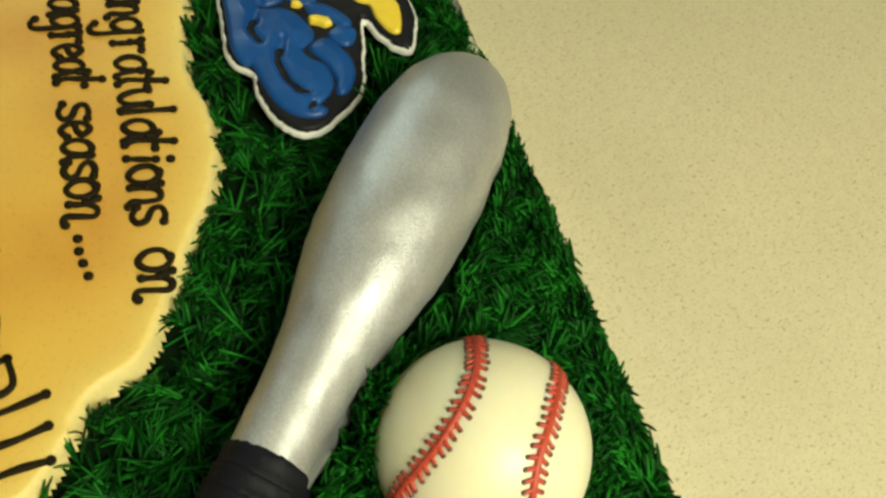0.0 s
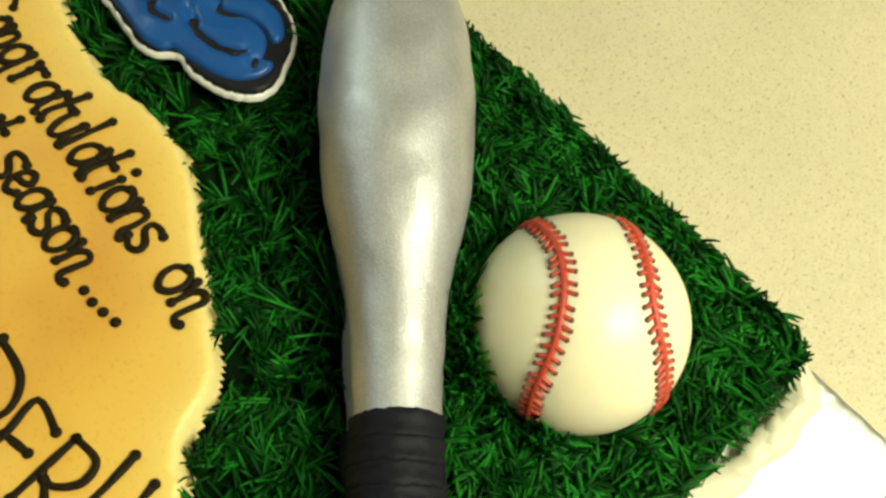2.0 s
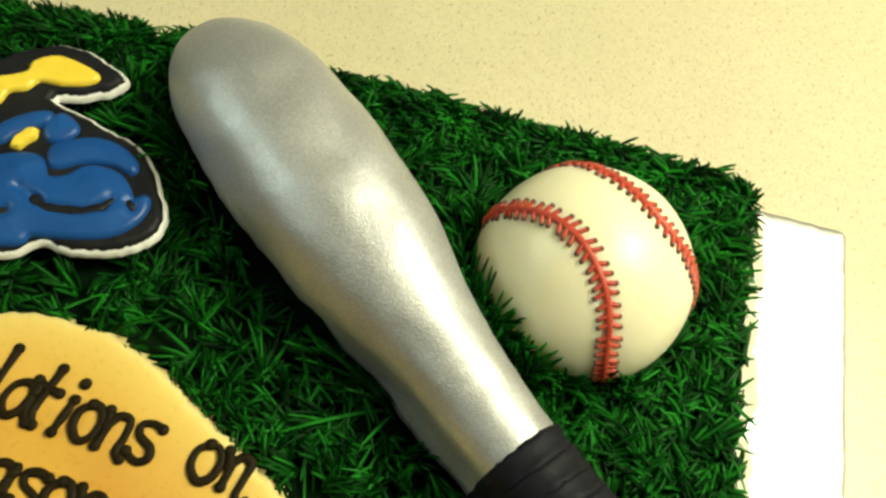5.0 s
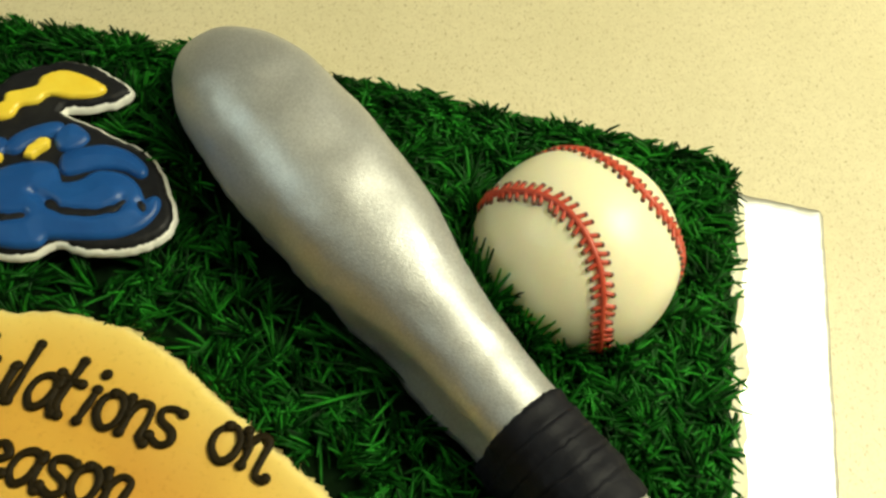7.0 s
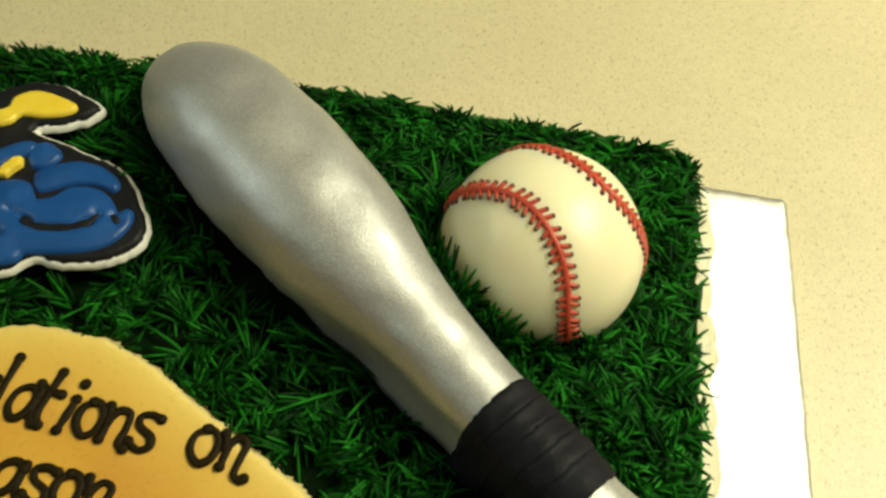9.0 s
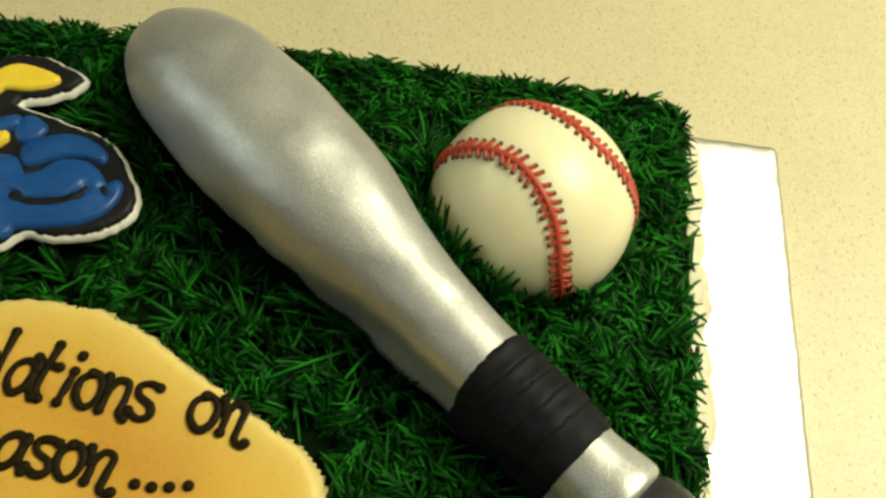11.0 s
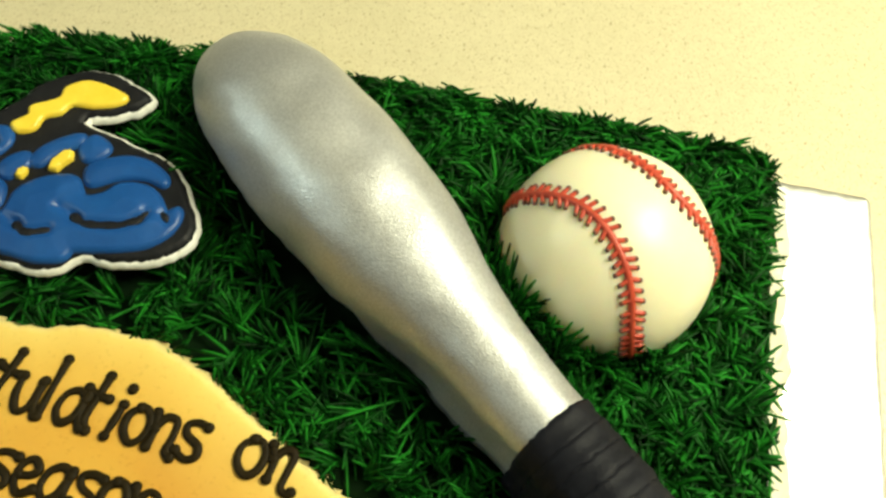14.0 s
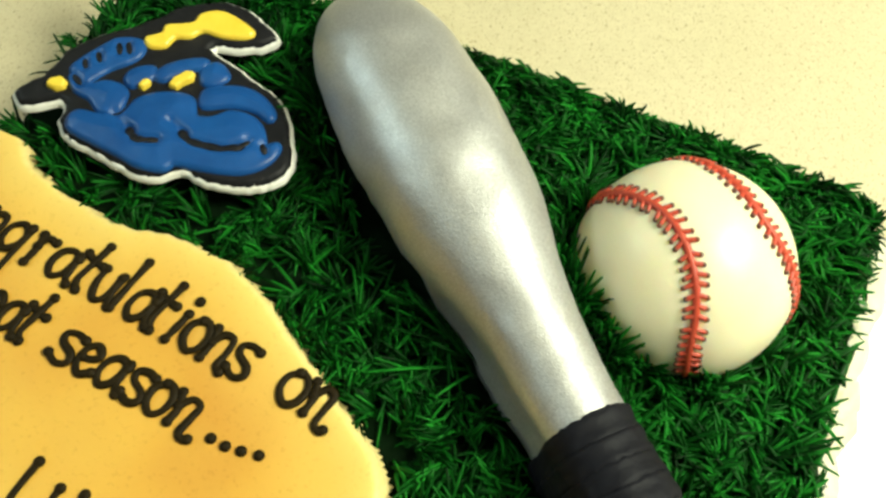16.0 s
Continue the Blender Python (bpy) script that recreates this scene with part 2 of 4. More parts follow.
def rim_distance(poly, x, y):
    best = np.full(len(x), 9.0)
    n = len(poly)
    for i in range(n):
        ax, ay = poly[i][:2]
        bx, by = poly[(i + 1) % n][:2]
        lx, ly = bx - ax, by - ay
        t = np.clip(((x - ax) * lx + (y - ay) * ly) / max(lx * lx + ly * ly, 1e-12), 0, 1)
        best = np.minimum(best, np.hypot(x - ax - t * lx, y - ay - t * ly))
    return best


# ---- the room ----


def slab(name, lo, hi, mat, label, category, bevel=0.0):
    bm = bmesh.new()
    box_mesh(bm, lo, hi, bevel)
    ob = part(name, bm, mat, None, smooth=False)
    return tagged(ob, label, category, kind="structure")


slab("floor", (-3.2, -0.85, -1.0), (3.2, 2.6, -0.9), TILE, "brown vinyl floor under the counter", "floor")
slab("ceiling", (-3.2, -0.95, CEIL), (3.2, 2.7, CEIL + 0.1), PLASTER, "white plaster ceiling above the hanging lights", "ceiling")
slab("wall_north", (-3.1, 2.6, -0.9), (3.1, 2.7, CEIL), PAINT, "plain beige painted wall", "wall")
# unseen wall, added close by to keep southern light off the cake
slab("shade_wall_south", (-3.1, -0.95, -0.9), (3.1, -0.85, CEIL), SHADE_WALL, "unseen dark wall added to block light from the south", "wall")
slab("wall_east", (3.1, -0.95, -0.9), (3.2, 2.7, CEIL), PAINT, "plain beige painted wall", "wall")
slab("wall_west", (-3.2, -0.95, -0.9), (-3.1, 2.7, CEIL), PAINT, "plain beige painted wall", "wall")
slab("counter", (-2.0, -0.62, -0.9), (2.0, 1.5, 0.0), LAMINATE, "cream laminate counter with fine brown speckles", "counter", 0.006)


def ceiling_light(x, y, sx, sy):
    """An assumed, unseen hanging frame on four rods, open above and below its lamp."""
    root = tagged(new("ceiling_light"), "unseen white steel frame on ceiling rods, assumed around its lamp", "ceiling light", "hanging light panels")
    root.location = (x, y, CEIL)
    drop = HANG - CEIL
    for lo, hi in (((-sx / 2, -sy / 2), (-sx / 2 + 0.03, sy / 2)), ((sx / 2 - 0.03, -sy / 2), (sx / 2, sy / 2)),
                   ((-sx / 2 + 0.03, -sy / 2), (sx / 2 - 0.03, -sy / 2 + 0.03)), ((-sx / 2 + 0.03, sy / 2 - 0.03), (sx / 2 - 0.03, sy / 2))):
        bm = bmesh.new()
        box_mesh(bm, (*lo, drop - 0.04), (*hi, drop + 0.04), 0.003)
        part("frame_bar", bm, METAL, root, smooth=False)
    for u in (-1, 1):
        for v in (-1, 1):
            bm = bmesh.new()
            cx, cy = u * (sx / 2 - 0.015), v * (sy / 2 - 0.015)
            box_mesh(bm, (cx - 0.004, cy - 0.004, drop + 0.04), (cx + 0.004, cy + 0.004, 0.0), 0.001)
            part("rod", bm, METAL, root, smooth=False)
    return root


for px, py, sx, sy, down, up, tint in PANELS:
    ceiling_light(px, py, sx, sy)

# ---- cake board ----
BOARD_TOP = 0.010


def cake_board():
    """A foil-wrapped board: rounded rim, slightly buckled top."""
    lo, hi = Vector((-0.514, -0.415)), Vector((0.0590, 0.0412))
    nx, ny = 220, 170

    def spread(a, b, n):
        return [a, a + 0.0016] + [a + 0.0016 + (b - a - 0.0032) * k / (n - 2) for k in range(1, n - 2)] + [b - 0.0016, b]

    along_x, along_y = spread(lo.x, hi.x, nx), spread(lo.y, hi.y, ny)
    verts, faces = [], []
    for j in range(ny + 1):
        for i in range(nx + 1):
            x, y = along_x[i], along_y[j]
            edge = min(x - lo.x, hi.x - x, y - lo.y, hi.y - y)
            # round the corners in plan
            for cx, cy in ((lo.x, lo.y), (hi.x, lo.y), (lo.x, hi.y), (hi.x, hi.y)):
                dx, dy = abs(x - cx), abs(y - cy)
                if dx < 0.0058 and dy < 0.0058:
                    px, py = 0.0058 - dx, 0.0058 - dy
                    big = max(px, py, 1e-9)
                    k = big / max(math.hypot(px, py), 1e-9)
                    x = cx + math.copysign(0.0058 - px * k, x - cx) if dx > 0 else cx + (0.0058 - px * k) * (1 if cx == lo.x else -1)
                    y = cy + math.copysign(0.0058 - py * k, y - cy) if dy > 0 else cy + (0.0058 - py * k) * (1 if cy == lo.y else -1)
            fold = noise.noise((x * 90, y * 90, 2.0)) * 0.0004 * max(0.0, 1 - edge / 0.03) + noise.noise((x * 210, y * 210, 5.0)) * 0.0010 * max(0.0, 1 - edge / 0.011)
            z = BOARD_TOP - (0.0018 + 0.0008 * noise.noise((x * 160, y * 160, 11.0))) * max(0.0, 1 - edge / 0.0016) - 0.0015 * min(1.0, max(0.0, (0.0070 - edge) / 0.0070)) ** 1.4 + fold + 0.0004 * noise.noise((x * 25, y * 25, 0))
            verts.append((x + 0.00015 * noise.noise((y * 60, 0, x * 5)) * (edge < 0.004), y + 0.00015 * noise.noise((x * 60, 3, 0)) * (edge < 0.004), z))
    for j in range(ny):
        for i in range(nx):
            a = j * (nx + 1) + i
            faces.append((a, a + 1, a + nx + 2, a + nx + 1))
    rim = [i for i in range(nx)] + [j * (nx + 1) + nx for j in range(ny)] + [ny * (nx + 1) + i for i in range(nx, 0, -1)] + [j * (nx + 1) for j in range(ny, 0, -1)]
    base = len(verts)
    verts += [(verts[i][0], verts[i][1], 0.0005) for i in rim]
    n = len(rim)
    faces += [(rim[(k + 1) % n], rim[k], base + k, base + (k + 1) % n) for k in range(n)]
    faces.append(tuple(base + k for k in range(n - 1, -1, -1)))
    ob = mesh_object("cake_board", verts, faces, FOIL)
    return tagged(ob, "silver foil covered cake board on the counter", "cake board")


cake_board()

# ---- cake ----
X0, X1, Y0, Y1 = -0.473, -0.0278, -0.345, 0.0072
TOP = 0.0745
PATCH_TOP = 0.0780
BED = TOP - 0.010
cake = tagged(new("cake"), "rectangular sheet cake covered in piped green buttercream grass", "cake")
cake.location = (0.5 * (X0 + X1), 0.5 * (Y0 + Y1), BOARD_TOP)
cake_to = Matrix.Translation(-Vector(cake.location))


def back_droop(x, y):
    """How far the back edge is rounded off towards the far corner."""
    return 0.62 * np.maximum(0.0, -0.30 - x) ** 2 * np.clip((y - (Y1 - 0.06)) / 0.05, 0.0, 1.0)



def cake_part(name, bm, mat, parent=None, label="", smooth=True):
    if parent is None:
        bmesh.ops.transform(bm, matrix=cake_to, verts=bm.verts)
        parent = cake
    return part(name, bm, mat, parent, label, smooth)


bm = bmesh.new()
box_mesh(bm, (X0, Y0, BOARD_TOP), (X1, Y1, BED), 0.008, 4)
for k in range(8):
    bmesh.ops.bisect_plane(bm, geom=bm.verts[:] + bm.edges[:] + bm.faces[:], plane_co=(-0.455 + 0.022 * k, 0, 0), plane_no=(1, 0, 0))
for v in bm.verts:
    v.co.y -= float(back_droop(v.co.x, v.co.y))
cake_part("cake_body", bm, UNDER, label="cake under the grass, near-black green as shade in the gaps")

# the yellow infield: a smooth field with a wavy rim
RIM = [(-0.474, -0.150), (-0.436, -0.158), (-0.404, -0.165), (-0.378, -0.166), (-0.356, -0.161), (-0.328, -0.162),
       (-0.298, -0.171), (-0.269, -0.188), (-0.244, -0.202), (-0.222, -0.214), (-0.204, -0.229), (-0.196, -0.251),
       (-0.175, -0.266), (-0.158, -0.281), (-0.146, -0.305), (-0.143, -0.342), (-0.30, -0.343), (-0.470, -0.342)]
patch_rim = spline([(x, y, 0) for x, y in RIM], 6, closed=True)
patch_rim = [(p.x + 0.0016 * noise.noise((p.x * 170, p.y * 170, 0)) + 0.0022 * noise.noise((p.x * 70, p.y * 70, 4)), p.y + 0.0016 * noise.noise((p.x * 170, p.y * 170, 7)) + 0.0022 * noise.noise((p.x * 70, p.y * 70, 9))) for p in patch_rim]


def icing_patch():
    step = 0.0025
    xs, ys = np.arange(-0.478, -0.138, step), np.arange(-0.346, -0.146, step)
    gx, gy = np.meshgrid(xs, ys)
    fx, fy = gx.ravel(), gy.ravel()
    inn = inside(patch_rim, fx, fy)
    far = rim_distance(patch_rim, fx, fy)
    keep = inn | (far < step)
    index = -np.ones(len(fx), int)
    index[keep] = np.arange(keep.sum())
    verts, spray = [], []
    for x, y, d, i in zip(fx[keep], fy[keep], far[keep], inn[keep]):
        d = d if i else 0.0
        lift = 1 - (1 - min(d / 0.006, 1.0)) ** 3
        z = BED + (PATCH_TOP - BED) * lift + 0.0005 * noise.noise((x * 35, y * 35, 1))
        verts.append(Vector((x, y, z)) - Vector(cake.location))
        spray.append(min(1.0, max(0.0, (d - 0.003) / 0.048)) ** 0.8)
    w = len(xs)
    faces = []
    for j in range(len(ys) - 1):
        for i in range(w - 1):
            a = j * w + i
            quad = (index[a], index[a + 1], index[a + w + 1], index[a + w])
            if min(quad) >= 0:
                faces.append(tuple(int(q) for q in quad))
    ob = mesh_object("icing_field", verts, faces, SAND, cake, "smooth yellow icing field with an airbrushed orange middle")
    ob.data.attributes.new("spray", "FLOAT", "POINT").data.foreach_set("value", spray)
    return ob


field = icing_patch()

# cream shells round the foot of the cake
shell_rng = random.Random(4)


def shell_mesh(seed):
    bm = bmesh.new()
    made = bmesh.ops.create_uvsphere(bm, u_segments=14, v_segments=9, radius=1.0)["verts"]
    for v in made:
        u = math.atan2(v.co.y, v.co.x)
        groove = 1 + 0.04 * math.cos(6 * u) + 0.42 * noise.noise(v.co * 1.9 + Vector((seed, 0, 0)))
        taper = 1.0 - 0.15 * v.co.y
        v.co = Vector((v.co.x * 0.0115 * taper * groove, v.co.y * 0.0235, v.co.z * 0.0075 * taper * groove))
    me = bpy.data.meshes.new("shell")
    bm.to_mesh(me)
    bm.free()
    me.materials.append(CREAM)
    me.shade_smooth()
    return me


SHELLS = [shell_mesh(k * 3.1) for k in range(5)]


def shell(x, y, turn):
    ob = new("shell", shell_rng.choice(SHELLS))
    ob.parent = cake
    s = shell_rng.uniform(0.75, 1.15)
    turn += shell_rng.uniform(-25, 25)
    ob.matrix_basis = cake_to @ Matrix.Translation((x + shell_rng.uniform(-0.0030, 0.0030), y + shell_rng.uniform(-0.003, 0.003), BOARD_TOP + 0.008)) @ pose(0, 0, 0, 0, 0, turn) @ Matrix.Diagonal((s, s, s, 1))


y = Y1 + 0.004
while y > Y0 - 0.01:
    shell(X1 + 0.0175, y, 0)
    shell(X0 - 0.014, y, 0)
    y -= shell_rng.uniform(0.015, 0.022)
x = X0 - 0.004
while x < X1 + 0.012:
    shell(x, Y1 + 0.012, 90)
    shell(x, Y0 - 0.012, 90)
    x += shell_rng.uniform(0.019, 0.024)

# ---- piped writing ----
PEN = 0.00188
HEIGHT = 0.0165
GLYPHS = {
    "a": [[(0.95, 0.85), (0.6, 1.0), (0.2, 0.8), (0.05, 0.35), (0.3, 0.02), (0.7, 0.25), (0.92, 0.8)], [(0.95, 0.95), (0.88, 0.3), (1.05, 0.0)]],
    "o": [[(0.5, 1.0), (0.1, 0.75), (0.05, 0.3), (0.4, 0.0), (0.8, 0.2), (0.95, 0.65), (0.75, 0.97), (0.45, 0.99)]],
    "n": [[(0.1, 1.0), (0.18, 0.5), (0.05, 0.02)], [(0.15, 0.55), (0.45, 0.92), (0.85, 0.9), (0.85, 0.45), (0.75, 0.05), (0.95, -0.1)]],
    "N": [[(0.05, 1.0), (0.2, 0.55), (0.1, 0.05)], [(0.17, 0.6), (0.5, 0.95), (0.82, 0.85), (0.72, 0.4), (0.62, -0.08), (0.88, -0.2), (0.98, -0.12)]],
    "g": [[(0.9, 0.85), (0.55, 1.0), (0.15, 0.75), (0.1, 0.3), (0.4, 0.05), (0.85, 0.4), (0.92, 0.9)], [(0.95, 1.0), (0.85, 0.2), (0.7, -0.6), (0.35, -0.75), (0.1, -0.55)]],
    "r": [[(0.2, 1.0), (0.28, 0.5), (0.15, 0.0)], [(0.25, 0.6), (0.5, 0.95), (0.95, 0.95)]],
    "t": [[(0.75, 1.62), (0.5, 0.9), (0.3, 0.3), (0.5, 0.0)], [(0.05, 1.15), (0.45, 1.02), (1.0, 0.98)]],
    "u": [[(0.15, 1.0), (0.1, 0.45), (0.3, 0.02), (0.65, 0.2), (0.85, 0.95)], [(0.88, 1.0), (0.8, 0.3), (0.95, 0.0)]],
    "l": [[(0.8, 1.75), (0.5, 0.9), (0.2, 0.02)]],
    "i": [[(0.75, 0.95), (0.45, 0.4), (0.2, 0.0)], [(0.95, 1.42), (0.97, 1.44)]],
    "s": [[(0.95, 0.95), (0.6, 1.02), (0.25, 0.9), (0.3, 0.62), (0.75, 0.4), (0.8, 0.12), (0.45, -0.03), (0.05, 0.15)]],
    "e": [[(0.15, 0.5), (0.6, 0.55), (0.9, 0.75), (0.6, 1.0), (0.2, 0.8), (0.08, 0.35), (0.4, 0.0), (0.9, 0.2)]],
    "C": [[(0.95, 1.35), (0.6, 1.6), (0.2, 1.2), (0.08, 0.6), (0.4, 0.0), (0.9, 0.15)]],
}
LINE_ONE = [("C", -0.466, 0.016), ("o", -0.450, 0.010), ("n", -0.441, 0.011), ("g", -0.429, 0.013), ("r", -0.412, 0.011), ("a", -0.399, 0.013),
            ("t", -0.385, 0.011), ("u", -0.374, 0.014), ("l", -0.361, 0.007), ("a", -0.353, 0.013), ("t", -0.342, 0.011), ("i", -0.329, 0.007),
            ("o", -0.321, 0.012), ("n", -0.309, 0.013), ("s", -0.296, 0.013), ("o", -0.268, 0.013), ("N", -0.254, 0.0135)]
LINE_TWO = [("a", -0.452, 0.012), ("g", -0.439, 0.012), ("r", -0.425, 0.010), ("e", -0.415, 0.010), ("a", -0.404, 0.011), ("t", -0.393, 0.010),
            ("s", -0.373, 0.014), ("e", -0.359, 0.011), ("a", -0.347, 0.013), ("s", -0.333, 0.013), ("o", -0.320, 0.012), ("N", -0.307, 0.014)]
field_to = Matrix.Translation(-Vector(cake.location))


def piped(strokes):
    """One letter or sign, piped in gel on the field; strokes in plan."""
    bm = bmesh.new()
    for s in strokes:
        z = PATCH_TOP + 0.0009
        path = [Vector((p.x, p.y, z + 0.0002 * i / 20)) for i, p in enumerate(spline([(x, y, 0) for x, y in s], 5))]
        tube(bm, path, lambda t: PEN * (1.0 + 0.12 * math.sin(9 * t + s[0][0] * 900)), 8, flat=0.62)
        for end in (path[0], path[-1]):
            blob(bm, end, PEN * 1.4, 0.62)
    bmesh.ops.transform(bm, matrix=field_to, verts=bm.verts)
    return part("letter", bm, LETTER, field)


def write(line, base, x_ref, slope, height):
    for ch, x, w in line:
        y0 = base + slope * (x - x_ref)
        piped([[(x + w * u, y0 + slope * w * u + height * v) for u, v in s] for s in GLYPHS[ch]])


write(LINE_ONE, -0.2095, -0.38, -0.075, HEIGHT)
write(LINE_TWO, -0.2415, -0.40, -0.065, 0.0155)
for x, y in ((-0.284, -0.2455), (-0.2765, -0.2460), (-0.269, -0.2450), (-0.261, -0.2435)):
    bm = bmesh.new()
    blob(bm, (x, y, PATCH_TOP + 0.0008), 0.0027, 0.7)
    bmesh.ops.transform(bm, matrix=field_to, verts=bm.verts)
    part("dot", bm, LETTER, field)
for strokes in (
    [[(-0.346, -0.285), (-0.348, -0.305), (-0.343, -0.319), (-0.335, -0.316), (-0.331, -0.291)]],
    [[(-0.321, -0.320), (-0.320, -0.289)], [(-0.320, -0.290), (-0.304, -0.317)], [(-0.304, -0.320), (-0.306, -0.290)]],
    [[(-0.287, -0.286), (-0.285, -0.322)], [(-0.287, -0.287), (-0.266, -0.290), (-0.256, -0.303), (-0.264, -0.318), (-0.285, -0.322)]],
    [[(-0.234, -0.292), (-0.252, -0.290), (-0.248, -0.308), (-0.246, -0.326), (-0.230, -0.325)], [(-0.248, -0.309), (-0.234, -0.306)]],
    [[(-0.226, -0.287), (-0.222, -0.322)], [(-0.226, -0.287), (-0.212, -0.286), (-0.208, -0.296), (-0.215, -0.306), (-0.223, -0.306)], [(-0.220, -0.307), (-0.212, -0.312), (-0.204, -0.323)]],
    [[(-0.203, -0.272), (-0.200, -0.288), (-0.198, -0.304)]],
    [[(-0.187, -0.273), (-0.184, -0.288), (-0.183, -0.304)]],
    [[(-0.170, -0.274), (-0.170, -0.288), (-0.168, -0.304)]],
):
    piped(strokes)
for x in (-0.197, -0.182, -0.167):
    bm = bmesh.new()
    blob(bm, (x, -0.316, PATCH_TOP + 0.0008), 0.003, 0.7)
    bmesh.ops.transform(bm, matrix=field_to, verts=bm.verts)
    part("dot", bm, LETTER, field)

# ---- bat ----
BAT_A, BAT_B = Vector((-0.325, -0.0132, 0.0998)), Vector((-0.100, -0.2104, 0.1021))
BAT_DIR = (BAT_B - BAT_A).normalized()
BAT_SIDE = BAT_DIR.cross(Vector((0, 0, 1))).normalized()
BAT_PROFILE = [(-0.0165, 0.002), (-0.0150, 0.0095), (-0.0105, 0.0165), (-0.003, 0.0235), (0.008, 0.0295), (0.022, 0.0342), (0.043, 0.0378), (0.070, 0.0397), (0.095, 0.0397),
               (0.120, 0.0385), (0.145, 0.0350), (0.168, 0.0300), (0.190, 0.0250), (0.214, 0.0217), (0.240, 0.0200), (0.257, 0.0195)]
HANDLE_PROFILE = [(0.300, 0.0190), (0.312, 0.0192), (0.322, 0.0200), (0.331, 0.0212), (0.336, 0.0205), (0.338, 0.0170)]


def bat_radius(s):
    rows = BAT_PROFILE + HANDLE_PROFILE
    return float(np.interp(s, [r[0] for r in rows], [r[1] for r in rows]))


def bat_skin(bm, rows, lump=0.0006, under=0.38, foot=0.066, ragged=0.0):
    """Lofts an arched section along the bat: round above, drawn in a little below, down into the grass."""
    rings = []
    for s, r in rows:
        centre = BAT_A + BAT_DIR * s
        centre.z -= 0.011 * max(0.0, 1 - (s + 0.0165) / 0.065) ** 1.5
        ring = []
        sect = []
        for k in range(33):
            a = math.pi * k / 32
            c, h = math.cos(a), math.sin(a)
            power = 2.0 / (2.0 + 0.16 * min(max((r - 0.020) / 0.016, 0.0), 1.0))
            sect.append((math.copysign(abs(c) ** power, c), abs(h) ** power))
        flare = under - 0.5 * min(max((s - 0.13) / 0.08, 0.0), 1.0)
        low = max(centre.z - r * 1.2, foot)
        pts = [(r * c, centre.z + r * 0.96 * h) for c, h in sect]
        # a waist under the widest line, then the fondant spreads again on the grass
        waist = 0.03 * min(max((s - 0.045) / 0.06, 0.0), 1.0)
        steps = (0.14, 0.28, 0.42, 0.56, 0.70, 0.85, 1.0)
        wide = {f: r * (1 - flare * f * f - waist * math.sin(math.pi * f ** 0.85)) for f in steps}
        pts += [(-wide[f], centre.z + (low - centre.z) * f) for f in steps]
        pts += [(wide[f], centre.z + (low - centre.z) * f) for f in reversed(steps)]
        for u, z in pts:
            p = Vector((centre.x, centre.y, z)) + Vector((BAT_SIDE.x, BAT_SIDE.y, 0)) * u
            push = lump * (1.5 * noise.noise(p * 38) + 0.7 * noise.noise(p * 110)) * (1.0 + 2.5 * max(0.0, min(1.0, (centre.z + 0.004 - z) / 0.02)))
            p += (p - centre).normalized() * push if (p - centre).length > 1e-6 else Vector()
            p += BAT_DIR * (ragged * noise.noise(p * 320))
            ring.append(bm.verts.new(p))
        rings.append(ring)
    n = len(rings[0])
    for a, b in zip(rings, rings[1:]):
        for k in range(n):
            bm.faces.new((a[k], a[(k + 1) % n], b[(k + 1) % n], b[k]))
    bm.faces.new(rings[0])
    bm.faces.new(rings[-1][::-1])


def smooth_rows(rows, step):
    pts = spline([(s, r, 0) for s, r in rows], max(2, int(round((rows[-1][0] - rows[0][0]) / step / (len(rows) - 1)))))
    return [(p.x, max(p.y, 0.001)) for p in pts]


bat = tagged(new("baseball_bat"), "silver dusted fondant baseball bat lying on the grass", "baseball bat")
bat.location = (BAT_A.x, BAT_A.y, TOP)
bat_to = Matrix.Translation(-Vector(bat.location))


def bat_part(name, bm, mat, label="", parent=None):
    bmesh.ops.transform(bm, matrix=bat_to, verts=bm.verts)
    return part(name, bm, mat, parent or bat, label)


bm = bmesh.new()
bat_skin(bm, smooth_rows(BAT_PROFILE, 0.003))
bat_part("barrel", bm, SILVER, "lumpy pearl silver fondant barrel")
# the tape is wound in overlapping bands
edges = [0.2525, 0.2630, 0.2735, 0.2835, 0.2950, 0.3085]
for k, (s0, s1) in enumerate(zip(edges, edges[1:])):
    bm = bmesh.new()
    grow = (0.0016, 0.0019, 0.0016, 0.0020, 0.0017)[k]
    lift = [(s0 - 0.0006, 0.0006), (s0 + 0.0002, grow)] + [(s0 + (s1 - s0) * f, grow + 0.0003 * math.sin(7 * f + k)) for f in (0.15, 0.3, 0.45, 0.6, 0.75, 0.9)] + [(s1, grow - 0.0002), (s1 + 0.0005, 0.0008)]
    bat_skin(bm, [(s, bat_radius(s) + g) for s, g in lift], 0.0009, ragged=0.0013)
    bat_part("tape_band", bm, TAPE, "matte black fondant grip tape")
bm = bmesh.new()
bat_skin(bm, smooth_rows([(0.300, 0.0190)] + HANDLE_PROFILE[1:], 0.003), 0.0005)
bat_part("handle", bm, SILVER, "bare silver handle below the tape")
bm = bmesh.new()
bat_skin(bm, [(0.3365, 0.012), (0.3375, 0.0185), (0.341, 0.0215), (0.350, 0.0232), (0.360, 0.0228), (0.367, 0.0190), (0.370, 0.010)], 0.0005)
bat_part("knob", bm, BLACK, "black fondant knob")

